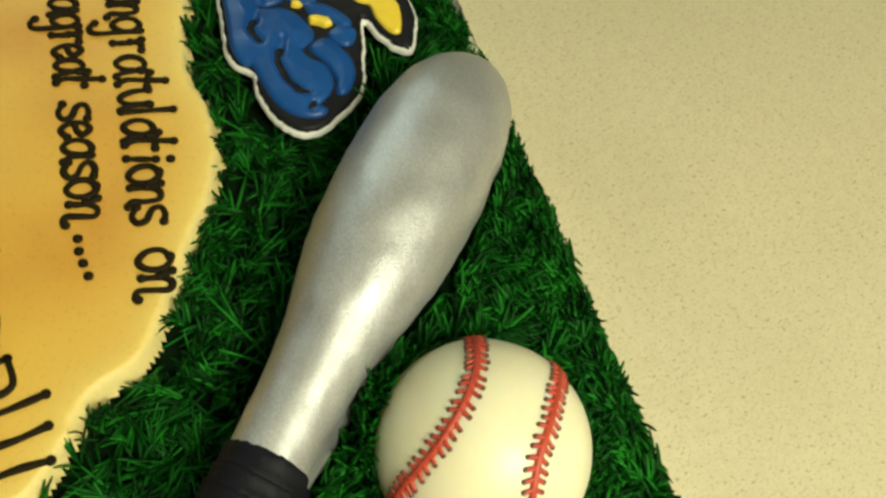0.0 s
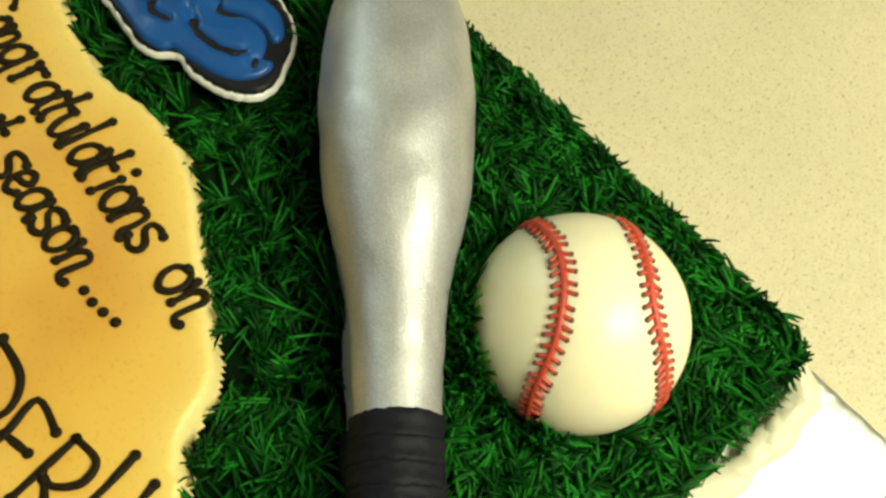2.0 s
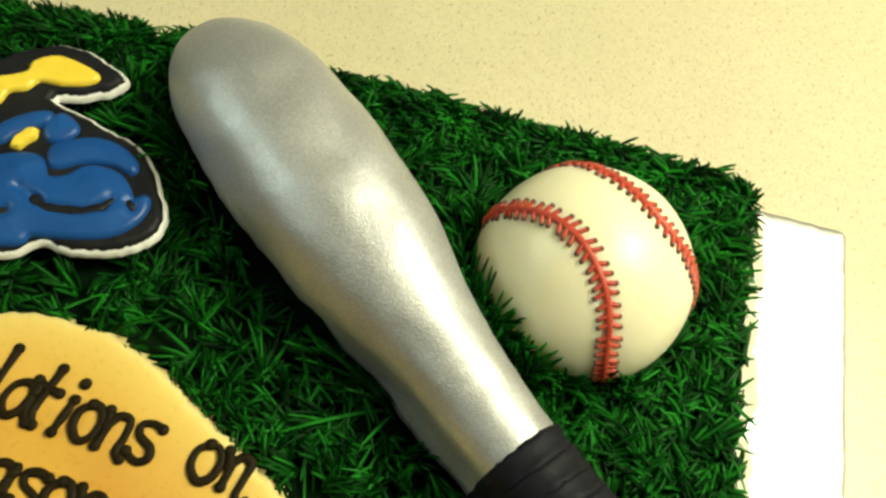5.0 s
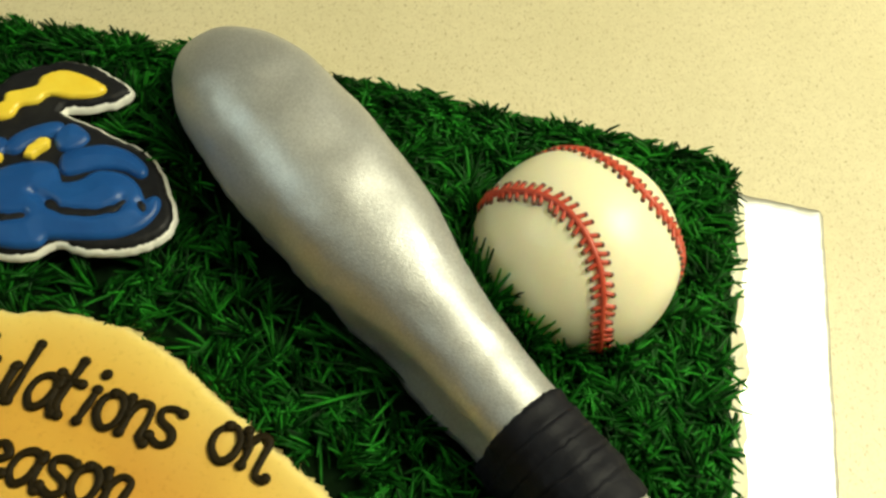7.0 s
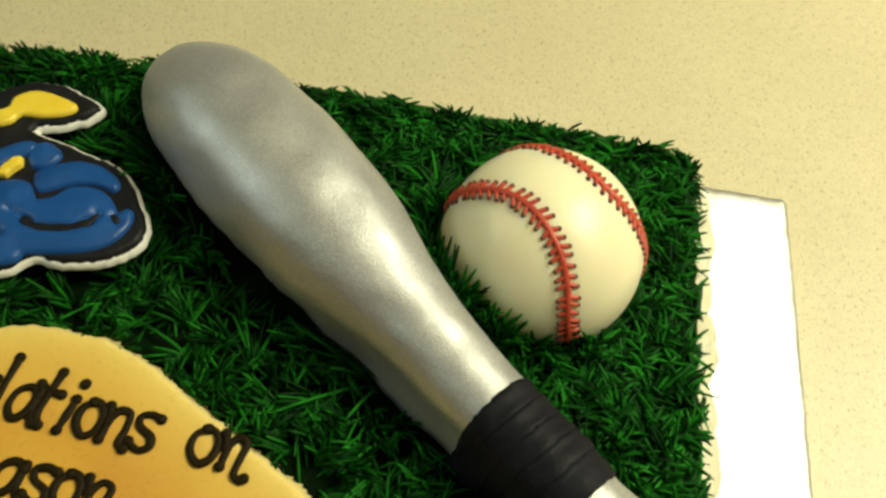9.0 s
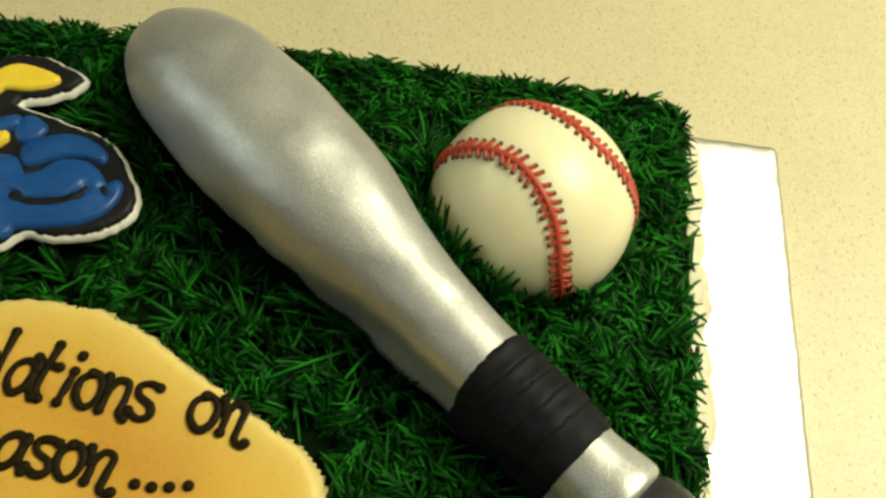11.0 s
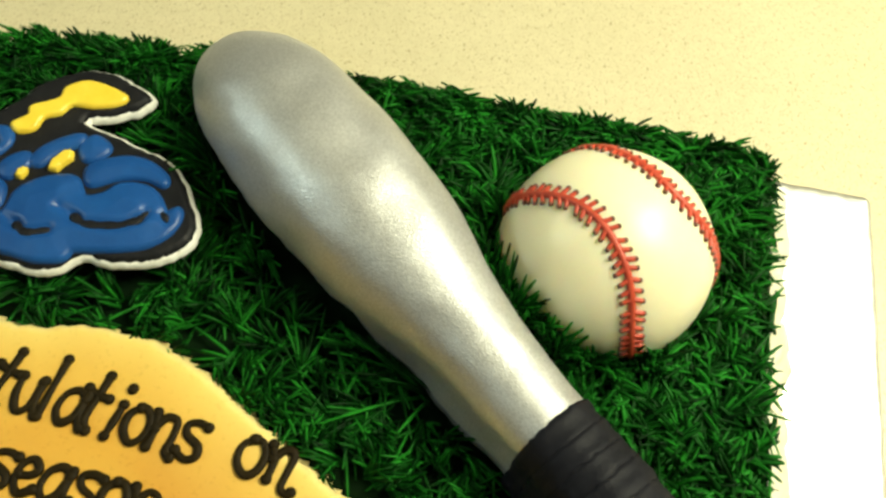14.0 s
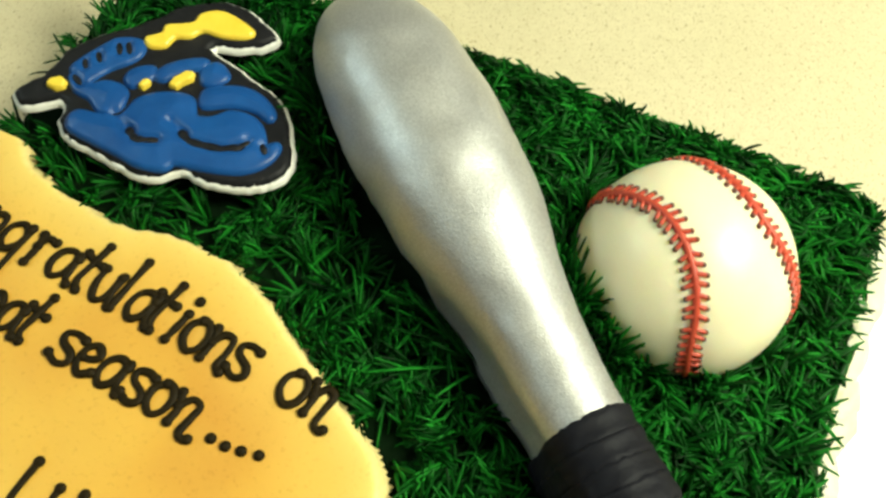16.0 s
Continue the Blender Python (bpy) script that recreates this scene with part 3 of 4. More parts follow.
# ---- baseball ----
BALL, BALL_R = Vector((-0.117, -0.077, 0.081)), 0.0543
ball = tagged(new("baseball"), "ivory fondant half baseball with red stitches on the grass", "baseball")
ball.location = (BALL.x, BALL.y, TOP)
ball_to = Matrix.Translation(-Vector(ball.location))
bm = bmesh.new()
made = bmesh.ops.create_uvsphere(bm, u_segments=64, v_segments=40, radius=BALL_R)["verts"]
for v in made:
    v.co += v.co.normalized() * 0.0003 * noise.noise(v.co * 40)
    v.co.z = max(v.co.z, -0.012)
bmesh.ops.transform(bm, matrix=ball_to @ Matrix.Translation(BALL), verts=bm.verts)
part("half_ball", bm, IVORY, ball)
SEAMS = [[(-0.95, 0.22, 0.12), (-0.92, 0.19, 0.33), (-0.67, 0.06, 0.74), (-0.41, -0.08, 0.91), (-0.17, -0.28, 0.94), (0.03, -0.52, 0.85), (0.15, -0.72, 0.68), (0.24, -0.90, 0.37), (0.32, -0.94, 0.0)],
         [(-0.50, 0.83, 0.15), (-0.36, 0.77, 0.50), (-0.10, 0.58, 0.81), (0.16, 0.38, 0.91), (0.39, 0.20, 0.90), (0.60, 0.09, 0.79), (0.80, 0.02, 0.60), (0.95, -0.03, 0.30), (1.0, -0.03, 0.0)]]


def seam(points):
    line = [v.normalized() for v in spline(points, 12)]
    bm = bmesh.new()
    tube(bm, [BALL + v * (BALL_R + 0.0002) for v in line], 0.0019, 8, up=Vector((0.3, -0.4, 0.85)), flat=0.9)
    bmesh.ops.transform(bm, matrix=ball_to, verts=bm.verts)
    ob = part("seam", bm, RED, ball, "red piped seam line")
    length = [0.0]
    for a, b in zip(line, line[1:]):
        length.append(length[-1] + (b - a).length * BALL_R)
    rng = random.Random(len(points) + int(points[0][0] * 100))
    d = 0.003
    while d < length[-1] - 0.002:
        k = int(np.searchsorted(length, d))
        k = min(max(k, 1), len(line) - 1)
        v, along = line[k], (line[k] - line[k - 1]).normalized()
        across = v.cross(along).normalized()
        for sign in (-1, 1):
            reach = rng.uniform(0.0046, 0.0058)
            go = (across * sign * 0.93 + along * rng.uniform(0.28, 0.42)).normalized()
            pts = [BALL + (v * BALL_R + go * reach * f).normalized() * (BALL_R + 0.0005) for f in (0.05, 0.4, 0.72, 1.0)]
            bm = bmesh.new()
            tube(bm, pts, lambda t: 0.00128 - 0.0002 * t, 6, up=v)
            n_red = len(bm.faces)
            tip = bmesh.ops.create_icosphere(bm, subdivisions=1, radius=0.00138)["verts"]
            for q in tip:
                q.co += pts[-1]
            bm.faces.ensure_lookup_table()
            for f in bm.faces[n_red:]:
                f.material_index = 1
            bmesh.ops.transform(bm, matrix=ball_to, verts=bm.verts)
            part("stitch", bm, [RED, BROWN], ob)
        d += rng.uniform(0.0043, 0.0054)


for s in SEAMS:
    seam(s)

# ---- sugar plaque ----
PLAQUE_Z = 0.0815
CLOUD = [(-0.391, -0.0575), (-0.376, -0.0605), (-0.362, -0.0650), (-0.344, -0.0700), (-0.331, -0.080), (-0.323, -0.092), (-0.3155, -0.105), (-0.318, -0.119), (-0.330, -0.130),
         (-0.346, -0.1350), (-0.356, -0.1362), (-0.366, -0.1350), (-0.374, -0.1435), (-0.387, -0.1470), (-0.402, -0.1460), (-0.417, -0.1440), (-0.431, -0.1425), (-0.441, -0.1350), (-0.4455, -0.1255), (-0.462, -0.136), (-0.474, -0.127),
         (-0.4655, -0.108), (-0.4655, -0.095), (-0.460, -0.082), (-0.4495, -0.0690), (-0.436, -0.0545), (-0.428, -0.0400), (-0.418, -0.031), (-0.404, -0.0232), (-0.389, -0.0225), (-0.375, -0.0275),
         (-0.3615, -0.035), (-0.367, -0.046), (-0.380, -0.0545)]
plaque = tagged(new("sugar_plaque"), "blue cloud shaped sugar plaque with yellow bolt and white rim", "plaque")
plaque.location = (-0.39, -0.09, PLAQUE_Z)
plaque_to = Matrix.Translation(-Vector(plaque.location))


def shrink(poly, by):
    """Moves an outline inwards."""
    n = len(poly)
    area = sum(poly[i][0] * poly[(i + 1) % n][1] - poly[(i + 1) % n][0] * poly[i][1] for i in range(n))
    sign = 1 if area > 0 else -1
    out = []
    for i in range(n):
        d = Vector(poly[(i + 2) % n][:2]) - Vector(poly[i - 2][:2])
        nrm = Vector((-d.y, d.x)).normalized() * sign
        out.append((poly[i][0] + nrm.x * by, poly[i][1] + nrm.y * by))
    return out


def puffy(name, outline, z0, z1, mat, label="", dome=0.0, step=0.0014, round_by=0.0022, parent=None, creases=()):
    """A flooded icing shape: the outline filled on a fine grid, with rounded rim and domed top."""
    xs = np.arange(min(p[0] for p in outline) - step, max(p[0] for p in outline) + 2 * step, step)
    ys = np.arange(min(p[1] for p in outline) - step, max(p[1] for p in outline) + 2 * step, step)
    gx, gy = np.meshgrid(xs, ys)
    fx, fy = gx.ravel(), gy.ravel()
    inn = inside(outline, fx, fy)
    w = len(xs)
    ins = inn.reshape(gx.shape)
    cell = ins[:-1, :-1] & ins[1:, :-1] & ins[:-1, 1:] & ins[1:, 1:]
    far = rim_distance(outline, fx, fy)
    # ring vertices next to a missing cell slide onto the outline
    used = np.zeros(gx.shape, bool)
    for dj, di in ((0, 0), (1, 0), (0, 1), (1, 1)):
        used[dj:dj + cell.shape[0], di:di + cell.shape[1]] |= cell
    full = np.zeros(gx.shape, int)
    for dj, di in ((0, 0), (1, 0), (0, 1), (1, 1)):
        full[dj:dj + cell.shape[0], di:di + cell.shape[1]] += cell
    index = -np.ones(gx.shape, int)
    index[used] = np.arange(used.sum())
    verts = []
    pts = [Vector((p[0], p[1])) for p in outline]
    for (j, i) in zip(*np.nonzero(used)):
        x, y, d = xs[i], ys[j], far[j * w + i]
        if full[j, i] < 4:
            best = None
            for k in range(len(pts)):
                a, b = pts[k - 1], pts[k]
                t = min(1, max(0, (Vector((x, y)) - a).dot(b - a) / max((b - a).length_squared, 1e-12)))
                q = a.lerp(b, t)
                if best is None or (q - Vector((x, y))).length < (best - Vector((x, y))).length:
                    best = q
            x, y, d = best.x, best.y, 0.0
        f = 1 - (1 - min(d / round_by, 1.0)) ** 2
        for line in creases:
            gap = min((Vector((x, y)) - q).length for q in line)
            f -= 0.7 * math.exp(-(gap / 0.0026) ** 2)
        verts.append(Vector((x, y, z0 + (z1 - z0) * (0.45 + 0.55 * f) + dome * min(d / 0.012, 1.0) * min(1.0, max(0.0, f)) + 0.00025 * noise.noise((x * 120, y * 120, z1 * 50)))) - Vector(plaque.location))
    faces = [(int(index[j, i]), int(index[j, i + 1]), int(index[j + 1, i + 1]), int(index[j + 1, i])) for j, i in zip(*np.nonzero(cell))]
    count = {}
    for f in faces:
        for a, b in zip(f, f[1:] + f[:1]):
            count[(a, b)] = 1
    rim = [e for e in count if (e[1], e[0]) not in count]
    low = {}
    for a, b in rim:
        for v in (a, b):
            if v not in low:
                low[v] = len(verts)
                verts.append(Vector((verts[v].x, verts[v].y, z0 - plaque.location.z)))
        faces.append((b, a, low[a], low[b]))
    return mesh_object(name, verts, faces, mat, parent or plaque, label)


outline = [(p.x, p.y) for p in spline([(x, y, 0) for x, y in CLOUD], 5, closed=True)]
outline = shrink(outline, 0.0011)
outline = [(x + 0.0012 * noise.noise((x * 210, y * 210, 4)), y + 0.0012 * noise.noise((x * 210, y * 210, 9))) for x, y in outline]
puffy("white_rim", outline, PLAQUE_Z - 0.0015, PLAQUE_Z + 0.0030, WHITE, "thick white icing rim", round_by=0.0014)
inner = shrink(outline, 0.0019)
puffy("black_ground", inner, PLAQUE_Z + 0.001, PLAQUE_Z + 0.0050, INK, "glossy black outline layer", round_by=0.002)
# the blue is flooded in separate puffs, with the black ground showing between them
PUFFS = (
    [(-0.4504, -0.1039), (-0.4405, -0.1085), (-0.4378, -0.1042), (-0.4333, -0.0946), (-0.4267, -0.0864), (-0.4240, -0.0789), (-0.4284, -0.0723), (-0.4393, -0.0754), (-0.4444, -0.0834), (-0.4474, -0.0902), (-0.4502, -0.0978)],
    [(-0.4490, -0.1063), (-0.4420, -0.1137), (-0.4309, -0.1157), (-0.4228, -0.1200), (-0.4152, -0.1172), (-0.4162, -0.1065), (-0.4217, -0.1026), (-0.4305, -0.1038), (-0.4367, -0.1087)],
    [(-0.4216, -0.0966), (-0.4207, -0.0902), (-0.4134, -0.0846), (-0.4100, -0.0898), (-0.4136, -0.0958), (-0.4164, -0.0994)],
    [(-0.4086, -0.0884), (-0.4066, -0.0806), (-0.3989, -0.0727), (-0.3904, -0.0684), (-0.3884, -0.0722), (-0.3964, -0.0784), (-0.4009, -0.0840), (-0.4041, -0.0892)],
    [(-0.3877, -0.0747), (-0.3834, -0.0677), (-0.3744, -0.0729), (-0.3778, -0.0798), (-0.3835, -0.0815)],
    [(-0.3800, -0.0868), (-0.3757, -0.0950), (-0.3651, -0.0890), (-0.3581, -0.0866), (-0.3486, -0.0858), (-0.3401, -0.0880), (-0.3417, -0.0829), (-0.3516, -0.0772), (-0.3629, -0.0763), (-0.3736, -0.0810)],
    [(-0.4330, -0.1262), (-0.4309, -0.1352), (-0.4141, -0.1375), (-0.4002, -0.1386), (-0.3862, -0.1400), (-0.3751, -0.1370), (-0.3716, -0.1314), (-0.3638, -0.1294), (-0.3522, -0.1273), (-0.3389, -0.1225),
     (-0.3302, -0.1143), (-0.3274, -0.1052), (-0.3294, -0.0999), (-0.3347, -0.1030), (-0.3418, -0.0950), (-0.3495, -0.0912), (-0.3609, -0.0923), (-0.3675, -0.0996), (-0.3765, -0.1027), (-0.3834, -0.0942),
     (-0.3912, -0.0938), (-0.4019, -0.0990), (-0.4087, -0.1064), (-0.4104, -0.1174), (-0.4200, -0.1231)],
)
LINES = (
    ([(-0.4010, -0.1250), (-0.3965, -0.1278), (-0.3925, -0.1276), (-0.3857, -0.1247)], 0.0027), ([(-0.3760, -0.1150), (-0.3700, -0.1178), (-0.3620, -0.1172), (-0.3531, -0.1151), (-0.3458, -0.1105)], 0.0028),
    ([(-0.3458, -0.1105), (-0.3430, -0.1055)], 0.0012), ([(-0.3352, -0.1045), (-0.3325, -0.1075)], 0.0014),
    ([(-0.4475, -0.0965), (-0.4445, -0.1000)], 0.0011), ([(-0.4435, -0.0895), (-0.4402, -0.0932)], 0.0012), ([(-0.4370, -0.0795), (-0.4338, -0.0842)], 0.0012), ([(-0.4328, -0.0768), (-0.4292, -0.0815)], 0.0012),
    ([(-0.4465, -0.1075), (-0.4410, -0.1105)], 0.0010),
)
SOFT_CREASES = ([(-0.4150, -0.1180), (-0.4090, -0.1215), (-0.4020, -0.1250)], [(-0.3850, -0.1110), (-0.3800, -0.1130), (-0.3755, -0.1155)])
creases = [[Vector((p.x, p.y)) for p in spline([(x, y, 0) for x, y in line], 4)] for line in [line for line, r in LINES] + list(SOFT_CREASES)]
for k, puff in enumerate(PUFFS):
    edge = shrink([(p.x, p.y) for p in spline([(x, y, 0) for x, y in puff], 5, closed=True)], -0.0022)
    lo, hi = min(x for x, y in edge) - 0.004, max(x for x, y in edge) + 0.004
    near = [line for line in creases if any(lo < q.x < hi for q in line)]
    puffy("blue_puff", edge, PLAQUE_Z + 0.0036, PLAQUE_Z + 0.0066, BLUE, "puffy blue gel" if k == 6 else "", dome=0.0026, step=0.0011 if k == 6 else 0.0008, round_by=0.0024, creases=near)
BOLT = [(-0.4273, -0.069), (-0.421, -0.062), (-0.4217, -0.0565), (-0.4096, -0.0487), (-0.409, -0.0412), (-0.3975, -0.0345), (-0.3768, -0.0393), (-0.3787, -0.0456), (-0.391, -0.0505), (-0.4015, -0.0513),
        (-0.4058, -0.058), (-0.413, -0.062), (-0.4145, -0.0695), (-0.422, -0.0735)]
puffy("yellow_bolt", shrink([(p.x, p.y) for p in spline([(x, y, 0) for x, y in BOLT], 3, closed=True)], -0.0007), PLAQUE_Z + 0.0046, PLAQUE_Z + 0.0078, YELLOW, "bright yellow gel zigzag", step=0.0009, round_by=0.0014)
for fleck in ([(-0.3990, -0.0921), (-0.3988, -0.0865), (-0.3949, -0.0797), (-0.3903, -0.0782), (-0.3888, -0.0834), (-0.3923, -0.0882), (-0.3940, -0.0920)],
              [(-0.4130, -0.0993), (-0.4125, -0.0949), (-0.4095, -0.0916), (-0.4075, -0.0952), (-0.4092, -0.0999)],
              [(-0.4560, -0.1193), (-0.4565, -0.1150), (-0.4521, -0.1105), (-0.4476, -0.1120), (-0.4466, -0.1165), (-0.4500, -0.1195)]):
    puffy("yellow_fleck", fleck, PLAQUE_Z + 0.004, PLAQUE_Z + 0.0088, YELLOW, step=0.0006, round_by=0.001)
for line, r in LINES:
    bm = bmesh.new()
    tube(bm, spline([(x, y, PLAQUE_Z + 0.0064) for x, y in line], 6), lambda t, r=r: (1.05 * r + 0.0005) * (0.62 + 0.45 * math.sin(math.pi * min(max(t, 0.1), 0.9)) + 0.12 * math.sin(23 * t)), 8, flat=0.45)
    bmesh.ops.transform(bm, matrix=plaque_to, verts=bm.verts)
    part("black_line", bm, INK, plaque)

# ---- grass: pulled strands of buttercream in small tufts ----
grass_rng = np.random.default_rng(11)


def strands(roots, lean, length, thick, bend):
    """Tapered bent strands: roots (n,3), first direction lean (n,3), length and thickness (n), bend (n,3)."""
    n = len(roots)
    sides, levels = 5, (0.0, 0.25, 0.5, 0.75, 0.93, 1.0)
    width = (1.0, 1.08, 1.08, 1.0, 0.82, 0.45)
    lean = lean / np.linalg.norm(lean, axis=1)[:, None]
    ref = np.cross(lean, grass_rng.normal(size=(n, 3)))
    ref /= np.linalg.norm(ref, axis=1)[:, None]
    other = np.cross(lean, ref)
    verts = np.empty((n, len(levels) * sides, 3))
    for k, (t, w) in enumerate(zip(levels, width)):
        centre = roots + lean * (length * t)[:, None] + bend * (length * t * t)[:, None]
        for q in range(sides):
            a = 2 * math.pi * q / sides
            verts[:, k * sides + q] = centre + (ref * math.cos(a) + other * math.sin(a)) * (thick * w)[:, None]
    quad = []
    for k in range(len(levels) - 1):
        for q in range(sides):
            quad.append((k * sides + q, k * sides + (q + 1) % sides, (k + 1) * sides + (q + 1) % sides, (k + 1) * sides + q))
    top = (len(levels) - 1) * sides
    quad.append((top, top + 1, top + 2, top + 3))
    quad = np.array(quad)
    faces = (quad[None] + (np.arange(n) * len(levels) * sides)[:, None, None]).reshape(-1, 4)
    return verts.reshape(-1, 3), faces


def clear_of_things(x, y, margin):
    ok = ~inside(patch_rim, x, y) | (rim_distance(patch_rim, x, y) < margin)
    ok &= ~(inside(outline, x, y) & (rim_distance(outline, x, y) > 0.003))
    ok &= np.hypot(x - BALL.x, y - BALL.y) > BALL_R - 0.003
    s = (x - BAT_A.x) * BAT_DIR.x + (y - BAT_A.y) * BAT_DIR.y
    off = np.abs((x - BAT_A.x) * BAT_DIR.y - (y - BAT_A.y) * BAT_DIR.x)
    rows = BAT_PROFILE + HANDLE_PROFILE + [(0.35, 0.022), (0.368, 0.02)]
    r = np.interp(s, [q[0] for q in rows], [q[1] for q in rows], left=0, right=0)
    ok &= off > r - 0.001
    return ok


def left_of_bat(x, y):
    """The stretch between the bat and the yellow field, piped more loosely."""
    return (x - BAT_A.x) * BAT_DIR.y - (y - BAT_A.y) * BAT_DIR.x > 0.01


def grass():
    pieces = []
    # top: jittered grid of tufts, each pulled from one spot
    tx, ty = [], []
    for step, loose in ((0.0063, False), (0.0104, True)):
        gx, gy = np.meshgrid(np.arange(X0 + 0.001, X1, step), np.arange(Y0 + 0.001, Y1 + 0.001, step))
        ux = gx.ravel() + grass_rng.uniform(-0.42, 0.42, gx.size) * step
        uy = gy.ravel() + grass_rng.uniform(-0.42, 0.42, gx.size) * step
        pick = left_of_bat(ux, uy) == loose
        tx.append(ux[pick])
        ty.append(uy[pick])
    # a close row along the back rim
    ux = np.arange(X0 + 0.004, X1 - 0.002, 0.0042)
    for inset in (0.0015, 0.0055):
        tx.append(ux + grass_rng.uniform(-0.002, 0.002, len(ux)))
        ty.append(Y1 - inset + grass_rng.uniform(-0.001, 0.001, len(ux)))
    tx, ty = np.concatenate(tx), np.concatenate(ty)
    # here and there a gap between the tufts
    gap = np.array([noise.noise((a * 95, b * 95, 8.5)) for a, b in zip(tx, ty)])
    ok = clear_of_things(tx, ty, 0.0022) & ((gap > np.where(left_of_bat(tx, ty), -0.27, -0.30)) | (tx > X1 - 0.012) | (ty > Y1 - 0.012))
    tx, ty = tx[ok], ty[ok]
    per = 16
    n = len(tx)
    swirl = np.array([noise.noise((a * 22, b * 22, 0.5)) * 2.5 + noise.noise((a * 70, b * 70, 3.5)) * 2.5 for a, b in zip(tx, ty)]) * math.pi
    loose = left_of_bat(tx, ty)
    amount = np.where(loose, grass_rng.uniform(0.35, 1.15, n), grass_rng.uniform(0.5, 1.6, n))
    rep = np.repeat(np.arange(n), per)
    m = len(rep)
    px, py = tx[rep] + grass_rng.normal(0, 0.0013, m), ty[rep] + grass_rng.normal(0, 0.0013, m)
    keep = clear_of_things(px, py, 0.0034)
    rep, px, py = rep[keep], px[keep], py[keep]
    m = len(rep)
    ang = swirl[rep] + grass_rng.normal(0, 1.0, m) * np.where(loose[rep], 0.46, 0.36)
    # strands at the rim lean outwards
    out_x = np.clip((px - (X1 - 0.012)) / 0.012, 0, 1) - np.clip((X0 + 0.012 - px) / 0.012, 0, 1)
    out_y = np.clip((py - (Y1 - 0.012)) / 0.012, 0, 1) - np.clip((Y0 + 0.012 - py) / 0.012, 0, 1)
    low = np.clip(1 - rim_distance(patch_rim, px, py) / 0.010, 0, 1)
    tilt = amount[rep] * grass_rng.uniform(0.4, 1.2, m) * (1 - 0.5 * low)
    lean = np.stack([np.cos(ang) * tilt * 0.75 + out_x * 0.2, np.sin(ang) * tilt * 0.75 + out_y * 0.15, np.ones(m)], 1)
    lean += grass_rng.normal(0, 0.13, (m, 3))
    lean[:, 0] = np.where(out_x > 0.2, np.minimum(lean[:, 0], 0.5 - 0.25 * out_x), lean[:, 0])
    lean[:, 1] = np.where(out_y > 0.1, np.minimum(lean[:, 1] * 0.5, 0.12), lean[:, 1])
    # strands beside the ball stand up against it, those by the field stay short
    bx, by = BALL.x - px, BALL.y - py
    beside = np.clip((BALL_R + 0.009 - np.hypot(bx, by)) / 0.007, 0, 1) * (bx > -0.035) * (by > -0.02)
    s = (px - BAT_A.x) * BAT_DIR.x + (py - BAT_A.y) * BAT_DIR.y
    off = np.abs((px - BAT_A.x) * BAT_DIR.y - (py - BAT_A.y) * BAT_DIR.x)
    rows = BAT_PROFILE + HANDLE_PROFILE
    near = np.clip(1 - (off - np.interp(s, [q[0] for q in rows], [q[1] for q in rows], left=-1, right=-1)) / 0.010, 0, 1)
    front = (px - BAT_A.x) * BAT_DIR.y - (py - BAT_A.y) * BAT_DIR.x > 0
    near *= np.where(front & (s > 0.01), 1.0, 0.15)
    lean[:, :2] *= (1 - 0.6 * near)[:, None]
    lean[:, 0] *= 1 - 0.75 * beside
    lean[:, 1] *= 1 - 0.75 * beside
    length = 0.0070 + grass_rng.uniform(0.0095, 0.0180, m) * grass_rng.uniform(0.8, 1.15, n)[rep]
    length *= np.where(loose[rep], 0.90, 1.0)
    # and those along the bat stand taller
    length *= 1 + 0.8 * near
    length *= 1 - 0.25 * np.abs(out_x)
    length = np.where(out_y > 0.1, 0.0265 + 0.25 * (length - 0.022), length)
    lean[:, 0] *= np.where(out_y > 0.1, 0.6, 1.0)
    length *= (1 + 0.6 * beside) * (1 - 0.12 * low)
    sag = tilt * (1 - 0.8 * beside)
    curl = ang + grass_rng.normal(0, 0.9, n)[rep] + grass_rng.normal(0, 0.35, m)
    bend = np.stack([np.cos(curl) * sag * 1.25, np.sin(curl) * sag * 1.25, -0.7 * sag], 1)
    bend[:, 0] = np.where(out_x > 0.1, np.minimum(bend[:, 0], 0.12), bend[:, 0])
    # over the rim they curl down along the side
    over = np.maximum(np.abs(out_x), np.abs(out_y))
    bend[:, 2] -= np.where(out_y > 0.1, 0.12, 0.8) * over * grass_rng.uniform(0.3, 1.2, m)
    bend[:, 1] = np.where(out_y > 0.1, np.minimum(0.5 * bend[:, 1], 0.10), bend[:, 1])
    lean[:, 2] -= 0.1 * over
    roots = np.stack([px, py, np.full(m, BED - 0.001)], 1)
    pieces.append((roots, lean, length, grass_rng.uniform(0.00072, 0.00118, m) * np.where(loose[rep], 0.80, 1.0), bend))
    # tall tufts pressed up against the front of the ball
    for turn, tall in ((178, 0.018), (190, 0.021), (201, 0.026), (212, 0.034), (222, 0.045), (231, 0.042), (240, 0.031), (250, 0.035), (258, 0.022), (270, 0.013), (285, 0.014), (300, 0.019)):
        m = 130
        a = math.radians(turn)
        away = np.array([math.cos(a), math.sin(a), 0.0])
        spot = np.array([BALL.x, BALL.y, BED]) + away * (BALL_R + 0.0034)
        roots = spot + grass_rng.normal(0, 0.0030, (m, 3)) * (1, 1, 0.3)
        lean = np.array([0, 0, 1.0]) + grass_rng.normal(0, 0.13, (m, 3)) + away * 0.04
        bend = grass_rng.normal(0, 0.20, (m, 3)) - away * 0.11
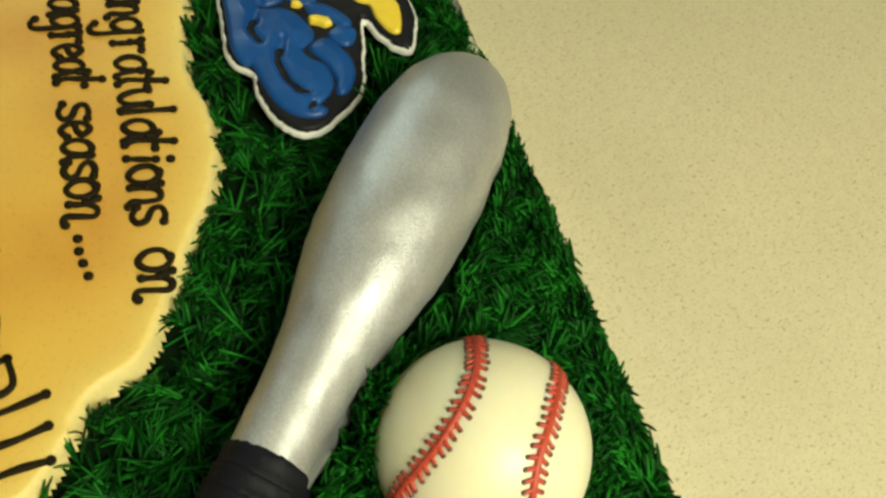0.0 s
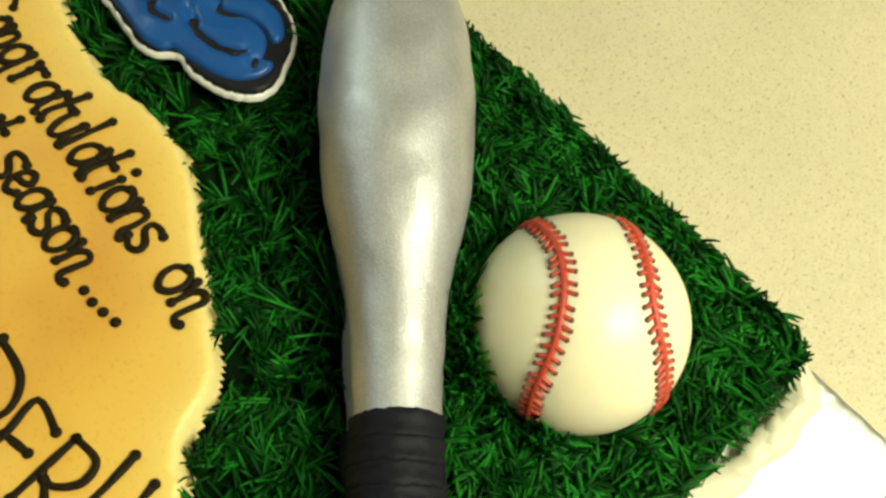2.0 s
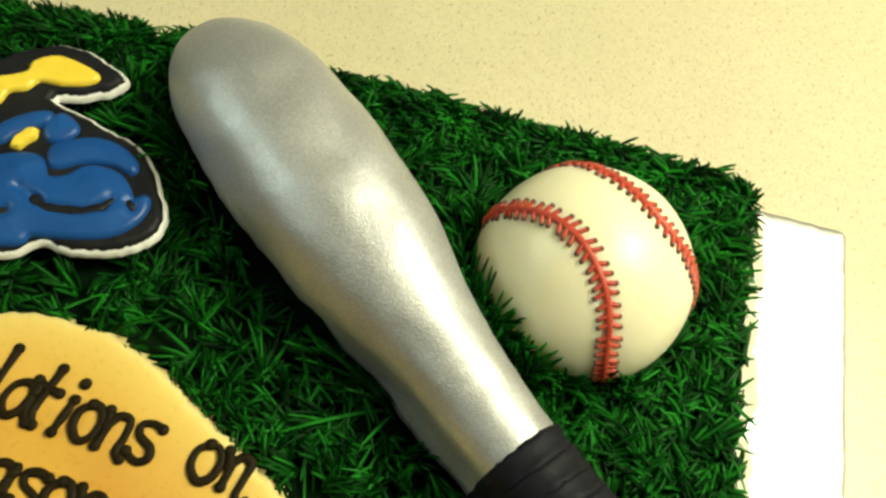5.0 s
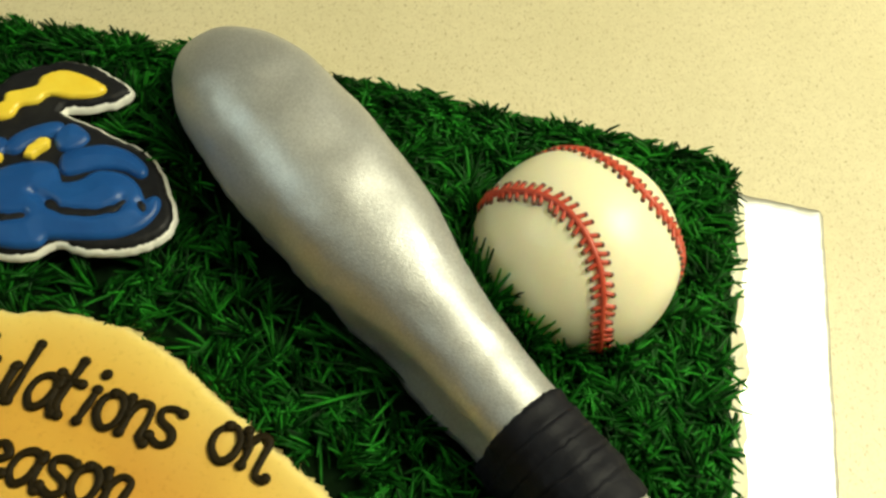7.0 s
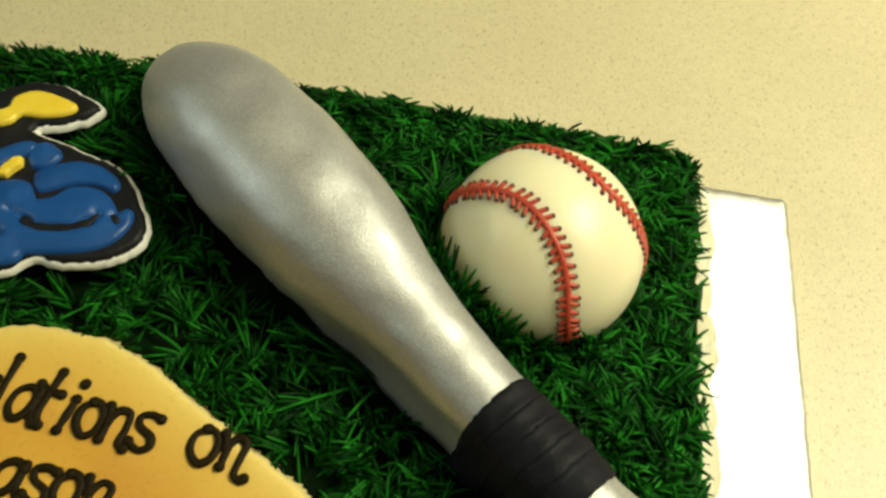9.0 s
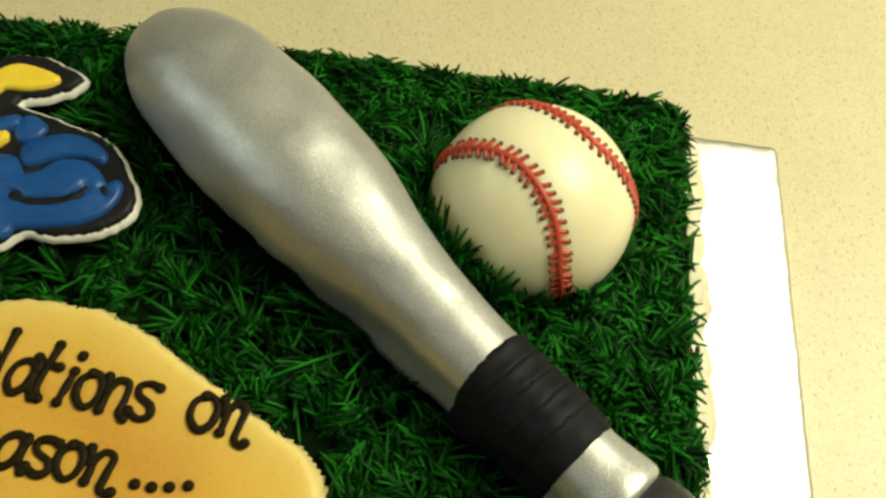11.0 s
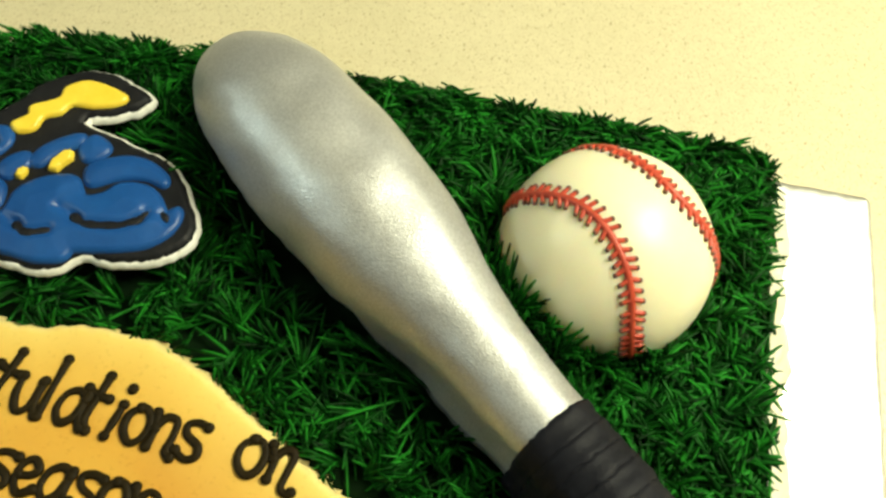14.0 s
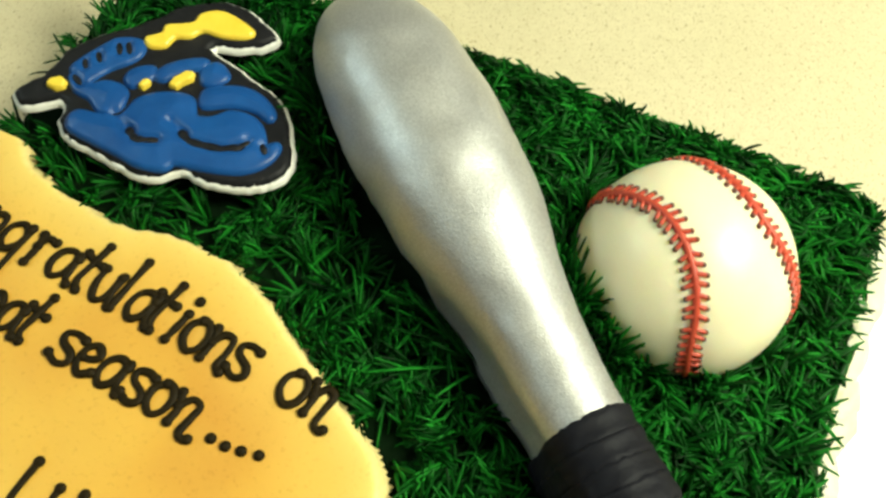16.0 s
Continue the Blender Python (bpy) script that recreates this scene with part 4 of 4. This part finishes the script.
        pieces.append((roots, lean, tall * grass_rng.uniform(0.5, 0.97, m), grass_rng.uniform(0.0008, 0.0012, m), bend))
    # sides: short hanging tufts
    for axis, place, sign, lo, hi in ((0, X1, 1, Y0, Y1), (0, X0, -1, Y0, Y1), (1, Y1, 1, X0, X1), (1, Y0, -1, X0, X1)):
        count = int((hi - lo) / 0.0052 * 11)
        u = grass_rng.uniform(lo, hi, count)
        z = grass_rng.uniform(BOARD_TOP + 0.018, BED + 0.002, count)
        rep = np.repeat(np.arange(count), 6)
        m = len(rep)
        du = u[rep] + grass_rng.normal(0, 0.0017, m)
        dz = z[rep] + grass_rng.normal(0, 0.0017, m)
        side = grass_rng.normal(0, 0.45, count)[rep] + grass_rng.normal(0, 0.25, m)
        drop = grass_rng.uniform(-1.5, -0.5, count)[rep] + grass_rng.normal(0, 0.2, m)
        roots, lean = np.empty((m, 3)), np.empty((m, 3))
        roots[:, axis], roots[:, 1 - axis], roots[:, 2] = place - sign * 0.001, du, dz
        lean[:, axis], lean[:, 1 - axis], lean[:, 2] = sign * 0.16, side * 0.5, drop
        bend = np.zeros((m, 3))
        bend[:, 2] = -0.3
        bend[:, axis] = sign * grass_rng.normal(-0.05, 0.12, m)
        pieces.append((roots, lean, grass_rng.uniform(0.008, 0.0130, m), grass_rng.uniform(0.0008, 0.0014, m), bend))
    bat_rows = BAT_PROFILE + HANDLE_PROFILE
    verts, faces, base = [], [], 0
    for p in pieces:
        # strands that would run through the ball are left out
        roots, lean, length, thick, bend = p
        way = lean / np.linalg.norm(lean, axis=1)[:, None]
        free = np.ones(len(roots), bool)
        for t, slack in ((0.35, 0.0002), (0.6, 0.0002), (0.8, -0.0005), (1.0, -0.0035)):
            at = roots + way * (length * t)[:, None] + bend * (length * t * t)[:, None]
            free &= np.linalg.norm(at - np.array(BALL), axis=1) > BALL_R + slack
            s = (at[:, 0] - BAT_A.x) * BAT_DIR.x + (at[:, 1] - BAT_A.y) * BAT_DIR.y
            off = np.abs((at[:, 0] - BAT_A.x) * BAT_DIR.y - (at[:, 1] - BAT_A.y) * BAT_DIR.x)
            wide = np.interp(s, [q[0] for q in bat_rows], [q[1] for q in bat_rows], left=-1, right=-1)
            free &= (off > wide - 0.0005) | (wide < 0)
        tip = roots + way * length[:, None] + bend * length[:, None]
        free &= (tip[:, 0] < X1 + 0.0080) & ((tip[:, 1] < Y1 + 0.0065) | ((grass_rng.random(len(tip)) < 0.04) & (tip[:, 1] < Y1 + 0.0095)))
        free &= ~inside(patch_rim, tip[:, 0], tip[:, 1]) | (rim_distance(patch_rim, tip[:, 0], tip[:, 1]) < 0.0055)
        # the corner of the cake is rounded off
        for at in (roots, tip):
            dx, dy = at[:, 0] - (X1 - 0.012), at[:, 1] - (Y1 - 0.014)
            free &= ~((dx > 0) & (dy > 0) & (np.hypot(dx, dy) > 0.0165))
        roots[:, 1] -= back_droop(roots[:, 0], roots[:, 1])
        v, f = strands(roots[free], lean[free], length[free], thick[free], bend[free])
        verts.append(v)
        faces.append(f + base)
        base += len(v)
    verts, faces = np.concatenate(verts) - np.array(cake.location), np.concatenate(faces)
    me = bpy.data.meshes.new("grass")
    me.vertices.add(len(verts))
    me.vertices.foreach_set("co", verts.ravel())
    me.loops.add(faces.size)
    me.loops.foreach_set("vertex_index", faces.ravel().astype(np.int32))
    me.polygons.add(len(faces))
    me.polygons.foreach_set("loop_start", np.arange(0, faces.size, 4, dtype=np.int32))
    me.materials.append(GRASS)
    me.update(calc_edges=True)
    me.validate()
    me.shade_smooth()
    ob = new("grass", me)
    ob.parent = cake
    return tagged(ob, "dark green piped buttercream grass strands", kind="stuff")


grass()
